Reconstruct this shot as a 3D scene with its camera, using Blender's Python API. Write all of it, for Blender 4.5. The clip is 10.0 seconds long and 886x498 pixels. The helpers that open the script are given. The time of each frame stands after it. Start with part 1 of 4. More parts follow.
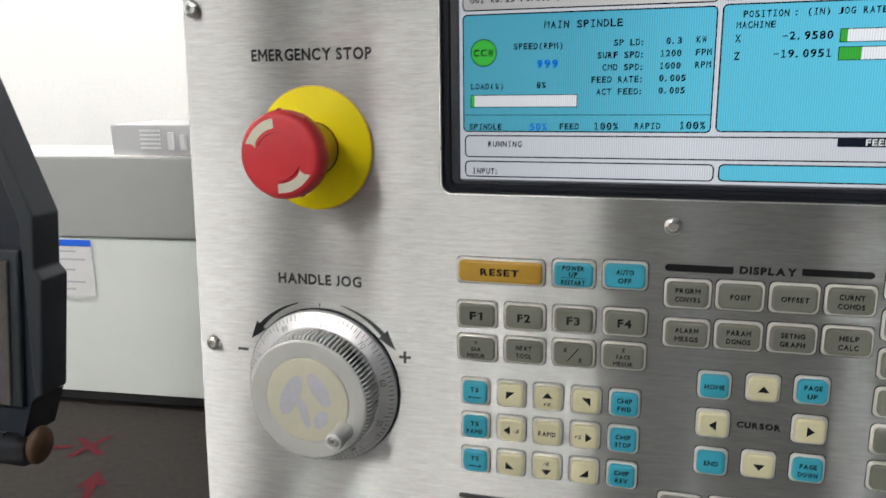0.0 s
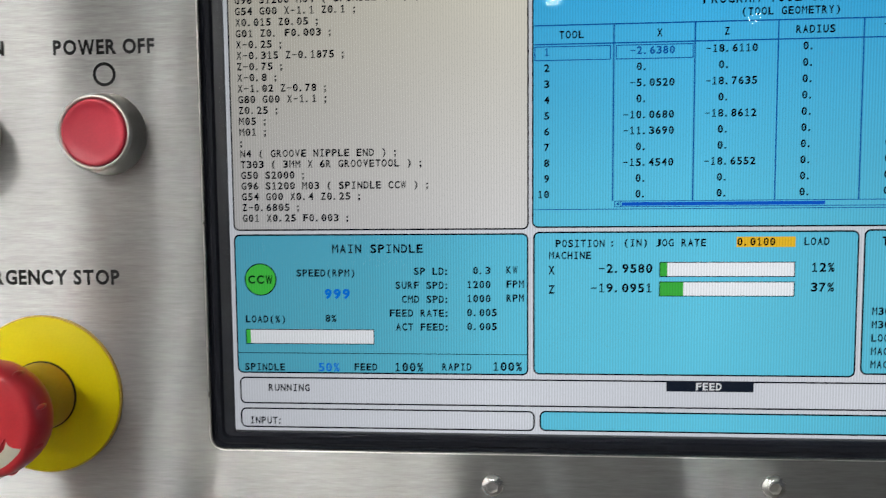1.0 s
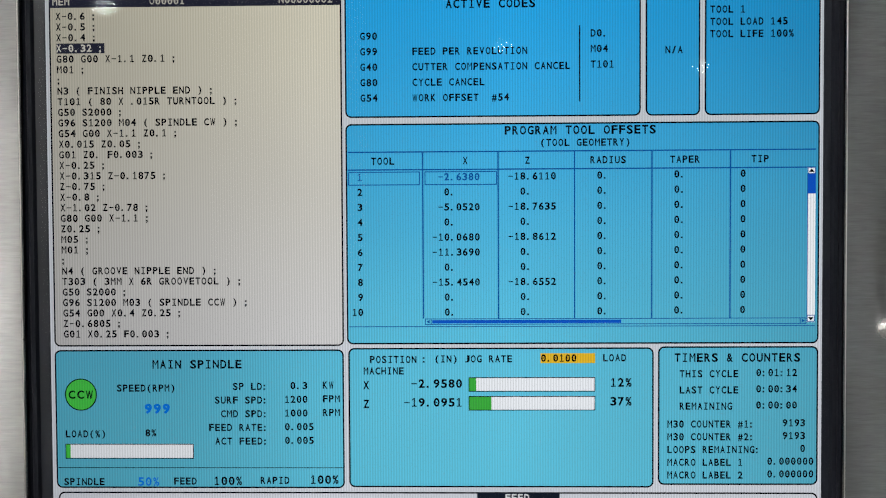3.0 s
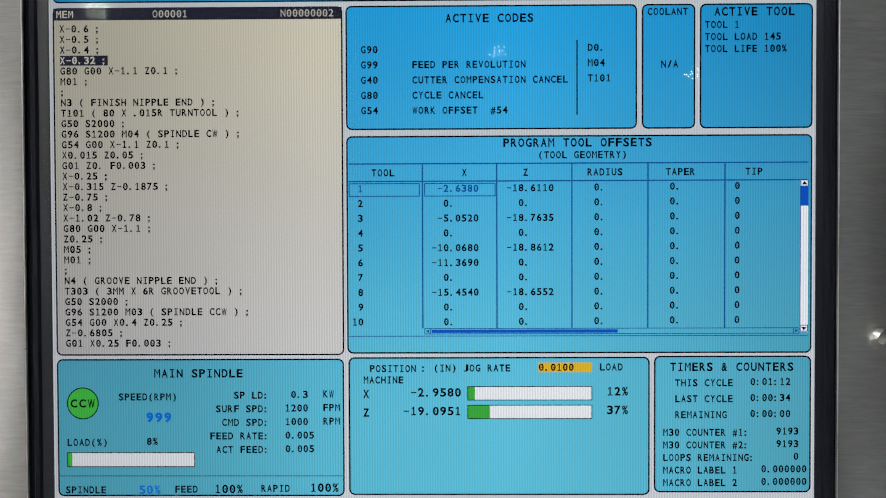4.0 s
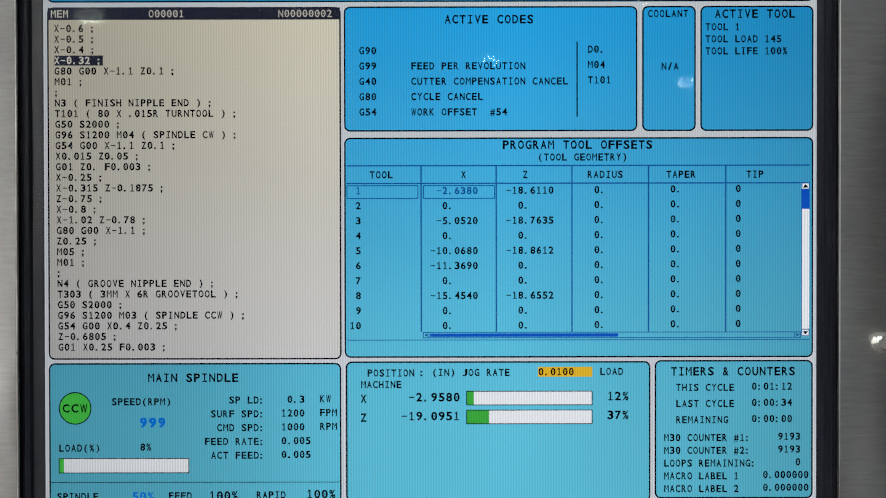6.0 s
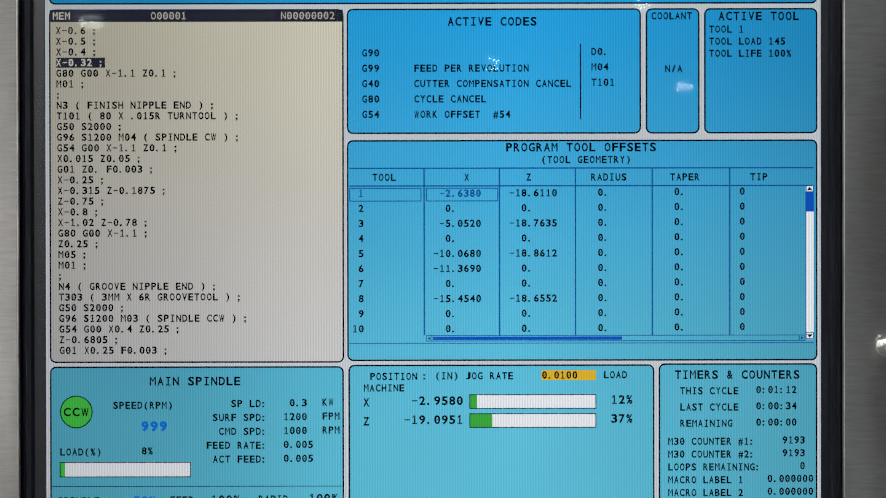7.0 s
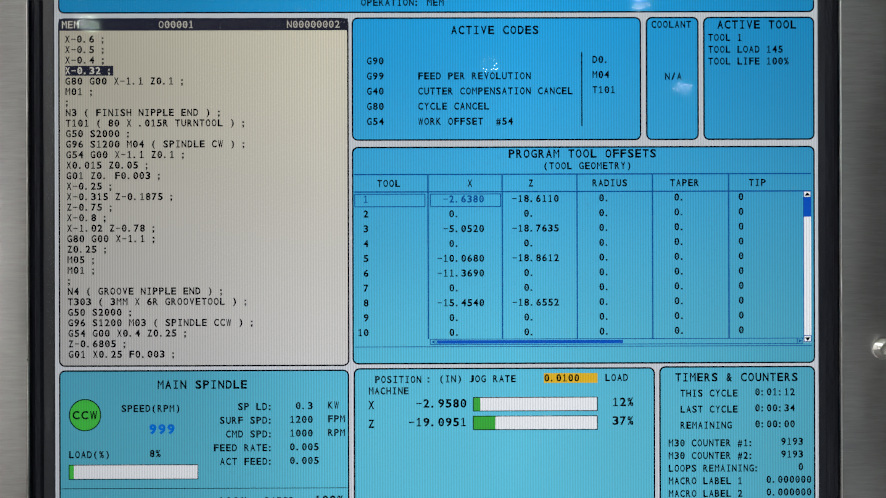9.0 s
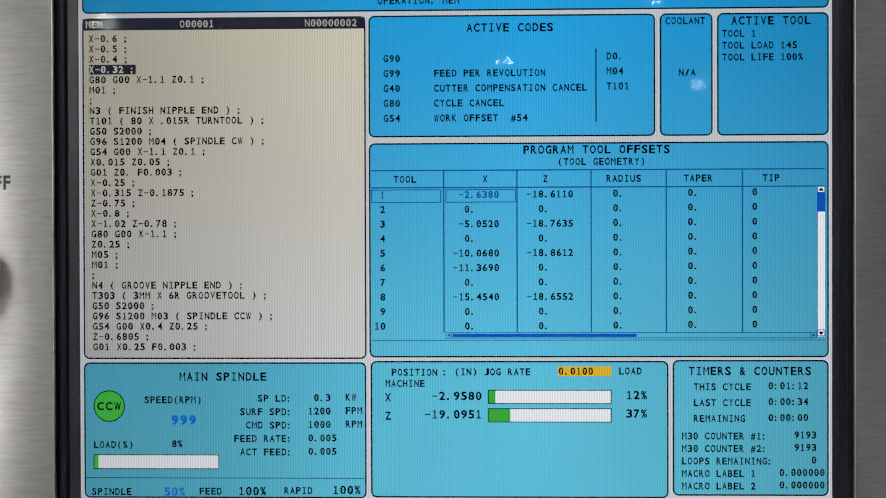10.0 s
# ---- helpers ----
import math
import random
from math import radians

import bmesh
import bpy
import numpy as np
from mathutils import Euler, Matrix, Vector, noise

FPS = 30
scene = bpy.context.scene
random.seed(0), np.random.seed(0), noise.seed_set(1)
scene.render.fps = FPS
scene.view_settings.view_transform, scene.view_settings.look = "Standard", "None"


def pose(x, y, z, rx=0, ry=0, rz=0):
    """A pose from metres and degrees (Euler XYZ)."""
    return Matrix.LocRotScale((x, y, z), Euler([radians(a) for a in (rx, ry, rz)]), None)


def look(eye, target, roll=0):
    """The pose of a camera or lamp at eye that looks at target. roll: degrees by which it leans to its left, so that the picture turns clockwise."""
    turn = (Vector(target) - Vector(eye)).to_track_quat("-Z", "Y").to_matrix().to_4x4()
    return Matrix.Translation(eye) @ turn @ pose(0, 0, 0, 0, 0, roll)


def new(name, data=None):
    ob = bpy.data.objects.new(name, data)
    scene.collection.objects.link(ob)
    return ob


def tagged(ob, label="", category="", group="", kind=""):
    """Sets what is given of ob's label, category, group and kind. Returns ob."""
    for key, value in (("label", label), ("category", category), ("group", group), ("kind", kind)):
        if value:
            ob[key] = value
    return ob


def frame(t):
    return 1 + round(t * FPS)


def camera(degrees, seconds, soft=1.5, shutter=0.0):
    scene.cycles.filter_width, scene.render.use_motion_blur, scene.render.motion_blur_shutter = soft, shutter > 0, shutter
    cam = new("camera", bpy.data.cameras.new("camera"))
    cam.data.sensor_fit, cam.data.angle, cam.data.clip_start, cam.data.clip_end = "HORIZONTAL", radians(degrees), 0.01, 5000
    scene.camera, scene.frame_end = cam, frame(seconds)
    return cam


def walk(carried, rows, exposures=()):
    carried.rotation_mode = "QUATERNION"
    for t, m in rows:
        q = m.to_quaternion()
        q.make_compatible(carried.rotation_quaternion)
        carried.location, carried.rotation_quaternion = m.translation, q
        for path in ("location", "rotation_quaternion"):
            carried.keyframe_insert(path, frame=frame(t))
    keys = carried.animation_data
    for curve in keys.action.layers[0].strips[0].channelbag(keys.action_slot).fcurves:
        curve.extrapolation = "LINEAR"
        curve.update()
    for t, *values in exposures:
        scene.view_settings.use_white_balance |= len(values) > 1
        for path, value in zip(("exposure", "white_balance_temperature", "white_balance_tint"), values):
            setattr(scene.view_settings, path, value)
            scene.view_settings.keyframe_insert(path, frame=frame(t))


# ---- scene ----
cam = camera(61.07, 10.0, soft=1.1, shutter=0.15)
PATH = [
    (0, (-0.05987, -0.36172, 1.38391), (-0.5867, 1.5170, 0.9446), -0.79),
    (0.1, (-0.05925, -0.35009, 1.39042), (-0.5363, 1.5476, 0.9817), -0.83),
    (0.2, (-0.05856, -0.33697, 1.39776), (-0.4794, 1.5821, 1.0235), -0.88),
    (0.3, (-0.06255, -0.32615, 1.39871), (-0.4364, 1.6096, 1.0626), -0.68),
    (0.4, (-0.06230, -0.31943, 1.40099), (-0.4195, 1.6223, 1.0813), -0.74),
    (0.5, (-0.06300, -0.31124, 1.40707), (-0.3861, 1.6386, 1.1009), -0.86),
    (0.6, (-0.06094, -0.30409, 1.41334), (-0.3618, 1.6527, 1.1295), -0.95),
    (0.7, (-0.05772, -0.29856, 1.42008), (-0.3302, 1.6650, 1.1551), -1.01),
    (0.8, (-0.05147, -0.29362, 1.42415), (-0.2817, 1.6825, 1.2196), -0.89),
    (1, (-0.04611, -0.28716, 1.42999), (-0.1966, 1.7013, 1.2773), -0.51),
    (1.2, (-0.02865, -0.27775, 1.43914), (-0.1466, 1.7142, 1.3035), -0.66),
    (1.5, (-0.00847, -0.27082, 1.44781), (-0.0818, 1.7248, 1.3379), -0.58),
    (1.8, (0.00556, -0.27599, 1.45203), (-0.0557, 1.7210, 1.3618), -0.53),
    (2, (0.00949, -0.28329, 1.45484), (-0.0365, 1.7145, 1.3737), -0.42),
    (2.5, (0.00992, -0.29090, 1.45809), (-0.0298, 1.7078, 1.3987), -0.32),
    (4, (0.00731, -0.29785, 1.46260), (-0.0124, 1.7018, 1.4277), -0.20),
    (4.5, (0.00645, -0.29864, 1.46109), (-0.0046, 1.7012, 1.4369), -0.17),
    (5, (0.00608, -0.29944, 1.46097), (-0.0062, 1.7005, 1.4448), -0.15),
    (5.5, (0.00557, -0.29695, 1.46072), (-0.0006, 1.7030, 1.4444), -0.12),
    (7, (0.00368, -0.29358, 1.46037), (0.0034, 1.7064, 1.4553), -0.09),
    (7.5, (0.00257, -0.29345, 1.46077), (0.0049, 1.7065, 1.4556), -0.11),
    (8, (0.00293, -0.29575, 1.46077), (0.0093, 1.7042, 1.4681), -0.12),
    (8.5, (0.00198, -0.29737, 1.46007), (0.0073, 1.7026, 1.4705), -0.07),
    (9, (0.00137, -0.29809, 1.46154), (0.0068, 1.7019, 1.4618), -0.16),
    (9.5, (0.00200, -0.29953, 1.45877), (0.0092, 1.7004, 1.4732), -0.10),
    (10, (0.00111, -0.30246, 1.46116), (-0.0331, 1.6972, 1.4505), -0.17),
]
walk(cam, [(t, look(eye, target, roll)) for t, eye, target, roll in PATH],
     exposures=[(0.0, 0.08), (0.3, 0.02), (1.0, 0.05), (2.0, 0.03), (4.0, -0.02), (10.0, -0.02)])

# ---- world and light ----
world = bpy.data.worlds.new("workshop_air")
scene.world = world
world.use_nodes = True
world.node_tree.nodes["Background"].inputs["Color"].default_value = (0.9, 0.95, 1.0, 1)
world.node_tree.nodes["Background"].inputs["Strength"].default_value = 0.02


# ---- materials ----
def lin(r, g, b):
    """Linear colour from 8-bit values."""
    return tuple(((c / 255 + 0.055) / 1.055) ** 2.4 if c > 10 else c / 255 / 12.92 for c in (r, g, b)) + (1.0,)


def nodes_of(name):
    m = bpy.data.materials.new(name)
    m.use_nodes = True
    t = m.node_tree
    return m, t, t.nodes["Principled BSDF"]


def surface(name, rgb, rough=0.5, metal=0.0, vary=0.12, scale=60.0, grain=900.0, bump=0.05, stretch=(1, 1, 1), coat=0.0, spec=0.5):
    """A surface with stains at one scale, grain at another, and fine relief."""
    m, t, b = nodes_of(name)
    co = t.nodes.new("ShaderNodeTexCoord")
    mp = t.nodes.new("ShaderNodeMapping")
    mp.inputs["Scale"].default_value = stretch
    t.links.new(co.outputs["Object"], mp.inputs["Vector"])
    big, fine = t.nodes.new("ShaderNodeTexNoise"), t.nodes.new("ShaderNodeTexNoise")
    big.inputs["Scale"].default_value, big.inputs["Detail"].default_value = scale, 5
    fine.inputs["Scale"].default_value, fine.inputs["Detail"].default_value = grain, 2
    for n in (big, fine):
        t.links.new(mp.outputs["Vector"], n.inputs["Vector"])
    add = t.nodes.new("ShaderNodeMath")
    add.operation = "ADD"
    t.links.new(big.outputs["Fac"], add.inputs[0])
    t.links.new(fine.outputs["Fac"], add.inputs[1])
    rng = t.nodes.new("ShaderNodeMapRange")
    rng.inputs["From Min"].default_value, rng.inputs["From Max"].default_value = 0.6, 1.4
    rng.inputs["To Min"].default_value, rng.inputs["To Max"].default_value = 1 - vary, 1 + vary
    t.links.new(add.outputs[0], rng.inputs["Value"])
    mul = t.nodes.new("ShaderNodeVectorMath")
    mul.operation = "SCALE"
    mul.inputs[0].default_value = rgb[:3]
    t.links.new(rng.outputs[0], mul.inputs["Scale"])
    t.links.new(mul.outputs[0], b.inputs["Base Color"])
    rr = t.nodes.new("ShaderNodeMapRange")
    rr.inputs["To Min"].default_value, rr.inputs["To Max"].default_value = max(rough - 0.08, 0.02), min(rough + 0.1, 1)
    t.links.new(big.outputs["Fac"], rr.inputs["Value"])
    t.links.new(rr.outputs[0], b.inputs["Roughness"])
    b.inputs["Metallic"].default_value = metal
    b.inputs["Coat Weight"].default_value = coat
    b.inputs["Coat Roughness"].default_value = 0.12
    b.inputs["Specular IOR Level"].default_value = spec
    if bump:
        bp = t.nodes.new("ShaderNodeBump")
        bp.inputs["Strength"].default_value, bp.inputs["Distance"].default_value = bump, 0.0005
        t.links.new(fine.outputs["Fac"], bp.inputs["Height"])
        t.links.new(bp.outputs[0], b.inputs["Normal"])
    return m


def brushed_steel():
    """Stainless sheet, brushed along its width: fine scratches, and light drawn out upwards."""
    m, t, b = nodes_of("brushed_stainless_steel")
    co = t.nodes.new("ShaderNodeTexCoord")

    def noise_at(scale, stretch, detail):
        mp, n = t.nodes.new("ShaderNodeMapping"), t.nodes.new("ShaderNodeTexNoise")
        mp.inputs["Scale"].default_value = stretch
        n.inputs["Scale"].default_value, n.inputs["Detail"].default_value = scale, detail
        t.links.new(co.outputs["Object"], mp.inputs["Vector"])
        t.links.new(mp.outputs["Vector"], n.inputs["Vector"])
        return n

    hair, band, cloud = noise_at(1, (170, 1, 3000), 2), noise_at(1, (60, 1, 620), 2), noise_at(7, (1, 1, 1), 4)
    scratch = noise_at(1, (9, 1, 2800), 1)
    mix = t.nodes.new("ShaderNodeMath")
    mix.operation = "ADD"
    t.links.new(hair.outputs["Fac"], mix.inputs[0])
    t.links.new(band.outputs["Fac"], mix.inputs[1])
    col = t.nodes.new("ShaderNodeMapRange")
    col.inputs["From Min"].default_value, col.inputs["From Max"].default_value = 0.55, 1.45
    col.inputs["To Min"].default_value, col.inputs["To Max"].default_value = 0.8, 1.18
    t.links.new(mix.outputs[0], col.inputs["Value"])
    mul = t.nodes.new("ShaderNodeVectorMath")
    mul.operation = "SCALE"
    mul.inputs[0].default_value = (0.515, 0.515, 0.512)
    t.links.new(col.outputs[0], mul.inputs["Scale"])
    t.nodes.remove(b)
    g = t.nodes.new("ShaderNodeBsdfAnisotropic")
    g.distribution = "BECKMANN"
    t.links.new(mul.outputs[0], g.inputs["Color"])
    rr = t.nodes.new("ShaderNodeMapRange")
    rr.inputs["To Min"].default_value, rr.inputs["To Max"].default_value = 0.32, 0.36
    t.links.new(cloud.outputs["Fac"], rr.inputs["Value"])
    t.links.new(rr.outputs[0], g.inputs["Roughness"])
    g.inputs["Anisotropy"].default_value = -0.96
    tg = t.nodes.new("ShaderNodeTangent")
    tg.direction_type, tg.uv_map = "UV_MAP", "brush"
    t.links.new(tg.outputs[0], g.inputs["Tangent"])
    bp = t.nodes.new("ShaderNodeBump")
    bp.inputs["Strength"].default_value, bp.inputs["Distance"].default_value = 0.4, 0.00008
    t.links.new(scratch.outputs["Fac"], bp.inputs["Height"])
    t.links.new(bp.outputs[0], g.inputs["Normal"])
    wide, both = t.nodes.new("ShaderNodeBsdfAnisotropic"), t.nodes.new("ShaderNodeMixShader")
    wide.inputs["Roughness"].default_value, wide.inputs["Anisotropy"].default_value = 0.62, -0.3
    for a, c in ((mul.outputs[0], "Color"), (tg.outputs[0], "Tangent"), (bp.outputs[0], "Normal")):
        t.links.new(a, wide.inputs[c])
    both.inputs["Fac"].default_value = 0.3
    t.links.new(g.outputs[0], both.inputs[1])
    t.links.new(wide.outputs[0], both.inputs[2])
    t.links.new(both.outputs[0], t.nodes["Material Output"].inputs["Surface"])
    return m


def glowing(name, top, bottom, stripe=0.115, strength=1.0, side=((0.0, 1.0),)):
    """A lit area of the display: view-angle falloff is painted into its glow, top to bottom and side to side, with
    faint pixel-column moire.
    """
    m, t, b = nodes_of(name)
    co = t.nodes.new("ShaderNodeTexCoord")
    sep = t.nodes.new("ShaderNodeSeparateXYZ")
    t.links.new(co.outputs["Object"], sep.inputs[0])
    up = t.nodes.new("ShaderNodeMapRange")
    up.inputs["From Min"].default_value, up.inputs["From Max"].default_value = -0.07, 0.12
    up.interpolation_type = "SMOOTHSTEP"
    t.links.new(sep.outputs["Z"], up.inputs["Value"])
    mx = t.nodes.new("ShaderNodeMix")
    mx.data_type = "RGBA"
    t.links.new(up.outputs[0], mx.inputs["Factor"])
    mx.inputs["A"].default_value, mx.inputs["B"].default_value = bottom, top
    mp, n, wob = t.nodes.new("ShaderNodeMapping"), t.nodes.new("ShaderNodeTexWave"), t.nodes.new("ShaderNodeTexNoise")
    n.wave_type, n.bands_direction = "BANDS", "X"
    n.inputs["Scale"].default_value, n.inputs["Distortion"].default_value = 300.0, 0.6
    n.inputs["Detail Scale"].default_value = 0.5
    wob.inputs["Scale"].default_value = 9.0
    t.links.new(co.outputs["Object"], mp.inputs["Vector"])
    t.links.new(mp.outputs[0], n.inputs["Vector"])
    t.links.new(co.outputs["Object"], wob.inputs["Vector"])
    amp = t.nodes.new("ShaderNodeMath")
    amp.operation = "MULTIPLY"
    t.links.new(n.outputs["Fac"], amp.inputs[0])
    t.links.new(wob.outputs["Fac"], amp.inputs[1])
    rng = t.nodes.new("ShaderNodeMapRange")
    rng.inputs["To Min"].default_value, rng.inputs["To Max"].default_value = 1 - stripe, 1 + 3 * stripe
    t.links.new(amp.outputs[0], rng.inputs["Value"])
    mul = t.nodes.new("ShaderNodeMath")
    mul.operation = "MULTIPLY"
    mul.inputs[1].default_value = strength
    t.links.new(rng.outputs[0], mul.inputs[0])
    # fixed dimming and brightening painted across the width, standing in for view angle
    span, side_falloff, both = t.nodes.new("ShaderNodeMapRange"), t.nodes.new("ShaderNodeValToRGB"), t.nodes.new("ShaderNodeMath")
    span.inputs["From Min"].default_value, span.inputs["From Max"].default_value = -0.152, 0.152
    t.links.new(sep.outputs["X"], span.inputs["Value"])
    t.links.new(span.outputs[0], side_falloff.inputs["Fac"])
    stops = side_falloff.color_ramp.elements
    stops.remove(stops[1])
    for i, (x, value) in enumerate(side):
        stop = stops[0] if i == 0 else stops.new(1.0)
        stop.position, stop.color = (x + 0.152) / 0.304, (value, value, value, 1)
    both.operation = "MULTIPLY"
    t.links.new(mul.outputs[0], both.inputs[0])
    t.links.new(side_falloff.outputs[0], both.inputs[1])
    b.inputs["Base Color"].default_value = (0.006, 0.006, 0.007, 1)
    b.inputs["Roughness"].default_value = 0.8
    b.inputs["Specular IOR Level"].default_value = 0.0
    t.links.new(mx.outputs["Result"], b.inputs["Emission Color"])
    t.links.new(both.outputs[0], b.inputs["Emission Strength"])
    return m


def display_glass():
    m, t, b = nodes_of("display_glass")
    t.nodes.remove(b)
    out = t.nodes["Material Output"]
    clear, gloss, mix, fres = (t.nodes.new("ShaderNode" + k) for k in ("BsdfTransparent", "BsdfGlossy", "MixShader", "Fresnel"))
    clear.inputs["Color"].default_value = (0.99, 0.99, 1, 1)
    gloss.inputs["Roughness"].default_value = 0.012
    fres.inputs["IOR"].default_value = 1.19
    t.links.new(fres.outputs[0], mix.inputs["Fac"])
    t.links.new(clear.outputs[0], mix.inputs[1])
    t.links.new(gloss.outputs[0], mix.inputs[2])
    t.links.new(mix.outputs[0], out.inputs["Surface"])
    return m


def lamp_glow(name, rgb, strength):
    m, t, b = nodes_of(name)
    b.inputs["Base Color"].default_value = (0.8, 0.8, 0.8, 1)
    b.inputs["Emission Color"].default_value = (*rgb, 1)
    b.inputs["Emission Strength"].default_value = strength
    return m


STEEL = brushed_steel()
CHROME = surface("polished_screw_steel", (0.86, 0.85, 0.83), 0.16, 1.0, 0.12, 300, 2500, 0.12)
# recess shade of the screw sockets, put into a darker steel colour
SOCKET = surface("painted_socket_shade", (0.42, 0.41, 0.4), 0.4, 1.0, 0.2, 300, 2500, 0.1)
SATIN = surface("satin_steel_collar", (0.55, 0.53, 0.5), 0.3, 1.0, 0.1, 200, 2000, 0.1)
ALUMINIUM = surface("dial_aluminium", (0.74, 0.74, 0.75), 0.32, 0.7, 0.07, 150, 2500, 0.08)
GRIP = surface("knurled_aluminium", (0.86, 0.86, 0.85), 0.34, 0.12, 0.07, 150, 2500, 0.05)
ALU_FACE = surface("dial_face_aluminium", (0.66, 0.66, 0.645), 0.5, 0.5, 0.06, 90, 3000, 0.06)
INK = surface("black_ink", (0.010, 0.010, 0.011, 1), 0.75, 0, 0.2, 200, 3000, 0.0, spec=0.15)
GREY_INK = surface("worn_grey_ink", (0.16, 0.16, 0.16, 1), 0.6, 0, 0.3, 400, 3000, 0.0)
RED = surface("glossy_red_plastic", (0.66, 0.03, 0.042), 0.32, 0, 0.07, 90, 1600, 0.05, coat=0.15)
RED_CAP = surface("pink_red_button_plastic", (0.72, 0.045, 0.08), 0.38, 0, 0.06, 90, 1600, 0.05)
GREEN_CAP = surface("dark_green_button_plastic", (0.007, 0.14, 0.1), 0.4, 0, 0.08, 90, 1600, 0.05)
YELLOW = surface("yellow_warning_plate", (0.95, 0.8, 0.0), 0.5, 0, 0.04, 70, 1200, 0.03, spec=0.25)
OCHRE = surface("ochre_stem_plastic", (0.56, 0.34, 0.04), 0.4, 0, 0.1, 90, 1200, 0.05)
CREAM = surface("cream_arrow_print", (0.72, 0.69, 0.56), 0.5, 0, 0.06, 200, 2000, 0.03)
KEY_GREY = surface("grey_key_rubber", (0.175, 0.18, 0.15), 0.5, 0, 0.08, 120, 1800, 0.08)
KEY_BLUE = surface("turquoise_key_rubber", (0.035, 0.36, 0.50), 0.42, 0, 0.08, 120, 1800, 0.06)
KEY_CREAM = surface("cream_key_rubber", (0.70, 0.66, 0.44), 0.45, 0, 0.05, 120, 1800, 0.06)
KEY_GOLD = surface("gold_key_rubber", (0.48, 0.28, 0.028), 0.42, 0, 0.06, 120, 1800, 0.06)
KEY_RIM = surface("translucent_key_rim", (0.8, 0.78, 0.73), 0.15, 0.3, 0.06, 150, 1800, 0.04)
GASKET = surface("black_rubber_gasket", (0.009, 0.011, 0.017), 0.7, 0, 0.2, 200, 2000, 0.1, spec=0.25)
BEZEL = surface("dark_display_bezel", (0.010, 0.013, 0.021), 0.45, 0, 0.15, 200, 2000, 0.06)
BADGE = surface("cream_badge_film", (0.64, 0.62, 0.50), 0.3, 0, 0.05, 60, 1500, 0.02, coat=0.25)
LILAC = surface("faded_lilac_print", (0.55, 0.55, 0.61), 0.35, 0, 0.12, 300, 1500, 0.0, coat=0.25)
HOUSING = surface("grey_powder_coat", (0.3, 0.3, 0.3), 0.6, 0, 0.1, 40, 1500, 0.2)

TXT = surface("dark_pixel_ink", (0.004, 0.006, 0.010), 0.8, 0, 0.1, 200, 2000, 0.0, spec=0.0)
# top/bottom colours and side stops hold painted view-angle brightness
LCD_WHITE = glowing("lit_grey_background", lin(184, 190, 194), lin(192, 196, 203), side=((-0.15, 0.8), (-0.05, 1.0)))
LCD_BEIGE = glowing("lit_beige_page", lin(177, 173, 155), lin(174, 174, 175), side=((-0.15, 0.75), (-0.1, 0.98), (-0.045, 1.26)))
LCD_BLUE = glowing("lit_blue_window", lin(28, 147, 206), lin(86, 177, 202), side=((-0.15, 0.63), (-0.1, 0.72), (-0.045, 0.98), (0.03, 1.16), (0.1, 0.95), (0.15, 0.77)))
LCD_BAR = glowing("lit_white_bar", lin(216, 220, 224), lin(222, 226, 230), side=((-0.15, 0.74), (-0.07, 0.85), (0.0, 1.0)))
LCD_GREEN = glowing("lit_green_mark", lin(50, 150, 55), lin(56, 162, 58))
LCD_AMBER = glowing("lit_amber_field", lin(214, 172, 40), lin(214, 172, 40))
LCD_NAVY = glowing("dark_title_strip", lin(28, 30, 44), lin(16, 24, 36), 0.01)
LCD_TEXT_BLUE = glowing("lit_blue_digits", lin(0, 84, 172), lin(0, 98, 192), 0.01)
LCD_LINE_BLUE = glowing("lit_blue_lines", lin(6, 74, 142), lin(10, 80, 150), 0.01)
LCD_SCROLL = glowing("lit_scroll_thumb", lin(8, 70, 175), lin(10, 80, 185), 0.01)
LCD_TEXT_PALE = glowing("lit_pale_letters", lin(168, 165, 154), lin(205, 208, 210), 0.01)
GLASS = display_glass()


# ---- builders ----
def obj(name, verts, faces, material, parent=None, label="", smooth=False):
    me = bpy.data.meshes.new(name)
    me.from_pydata(verts, [], faces)
    me.validate()
    me.materials.append(material)
    if smooth:
        me.polygons.foreach_set("use_smooth", [True] * len(me.polygons))
    ob = new(name, me)
    ob.parent = parent
    if label:
        tagged(ob, label)
    return ob


def part(name, bm, material, parent, label="", smooth=False):
    me = bpy.data.meshes.new(name)
    bmesh.ops.recalc_face_normals(bm, faces=bm.faces)
    bm.to_mesh(me)
    bm.free()
    me.materials.append(material)
    if smooth:
        me.polygons.foreach_set("use_smooth", [True] * len(me.polygons))
    ob = new(name, me)
    ob.parent = parent
    if label:
        tagged(ob, label)
    return ob


def thing(name, place, label, category, group="", kind=""):
    ob = new(name)
    ob.empty_display_size = 0.02
    ob.location = place
    return tagged(ob, label, category, group, kind)


def rr_loop(w, h, r, n=4):
    """The outline of a rounded rectangle, anticlockwise as seen from the front."""
    r = min(r, w / 2 - 1e-6, h / 2 - 1e-6)
    pts = []
    for cx, cz, a0 in ((w / 2 - r, h / 2 - r, 0), (-w / 2 + r, h / 2 - r, 90), (-w / 2 + r, -h / 2 + r, 180), (w / 2 - r, -h / 2 + r, 270)):
        for i in range(n + 1):
            a = radians(a0 + 90 * i / n)
            pts.append((cx + r * math.cos(a), cz + r * math.sin(a)))
    return pts


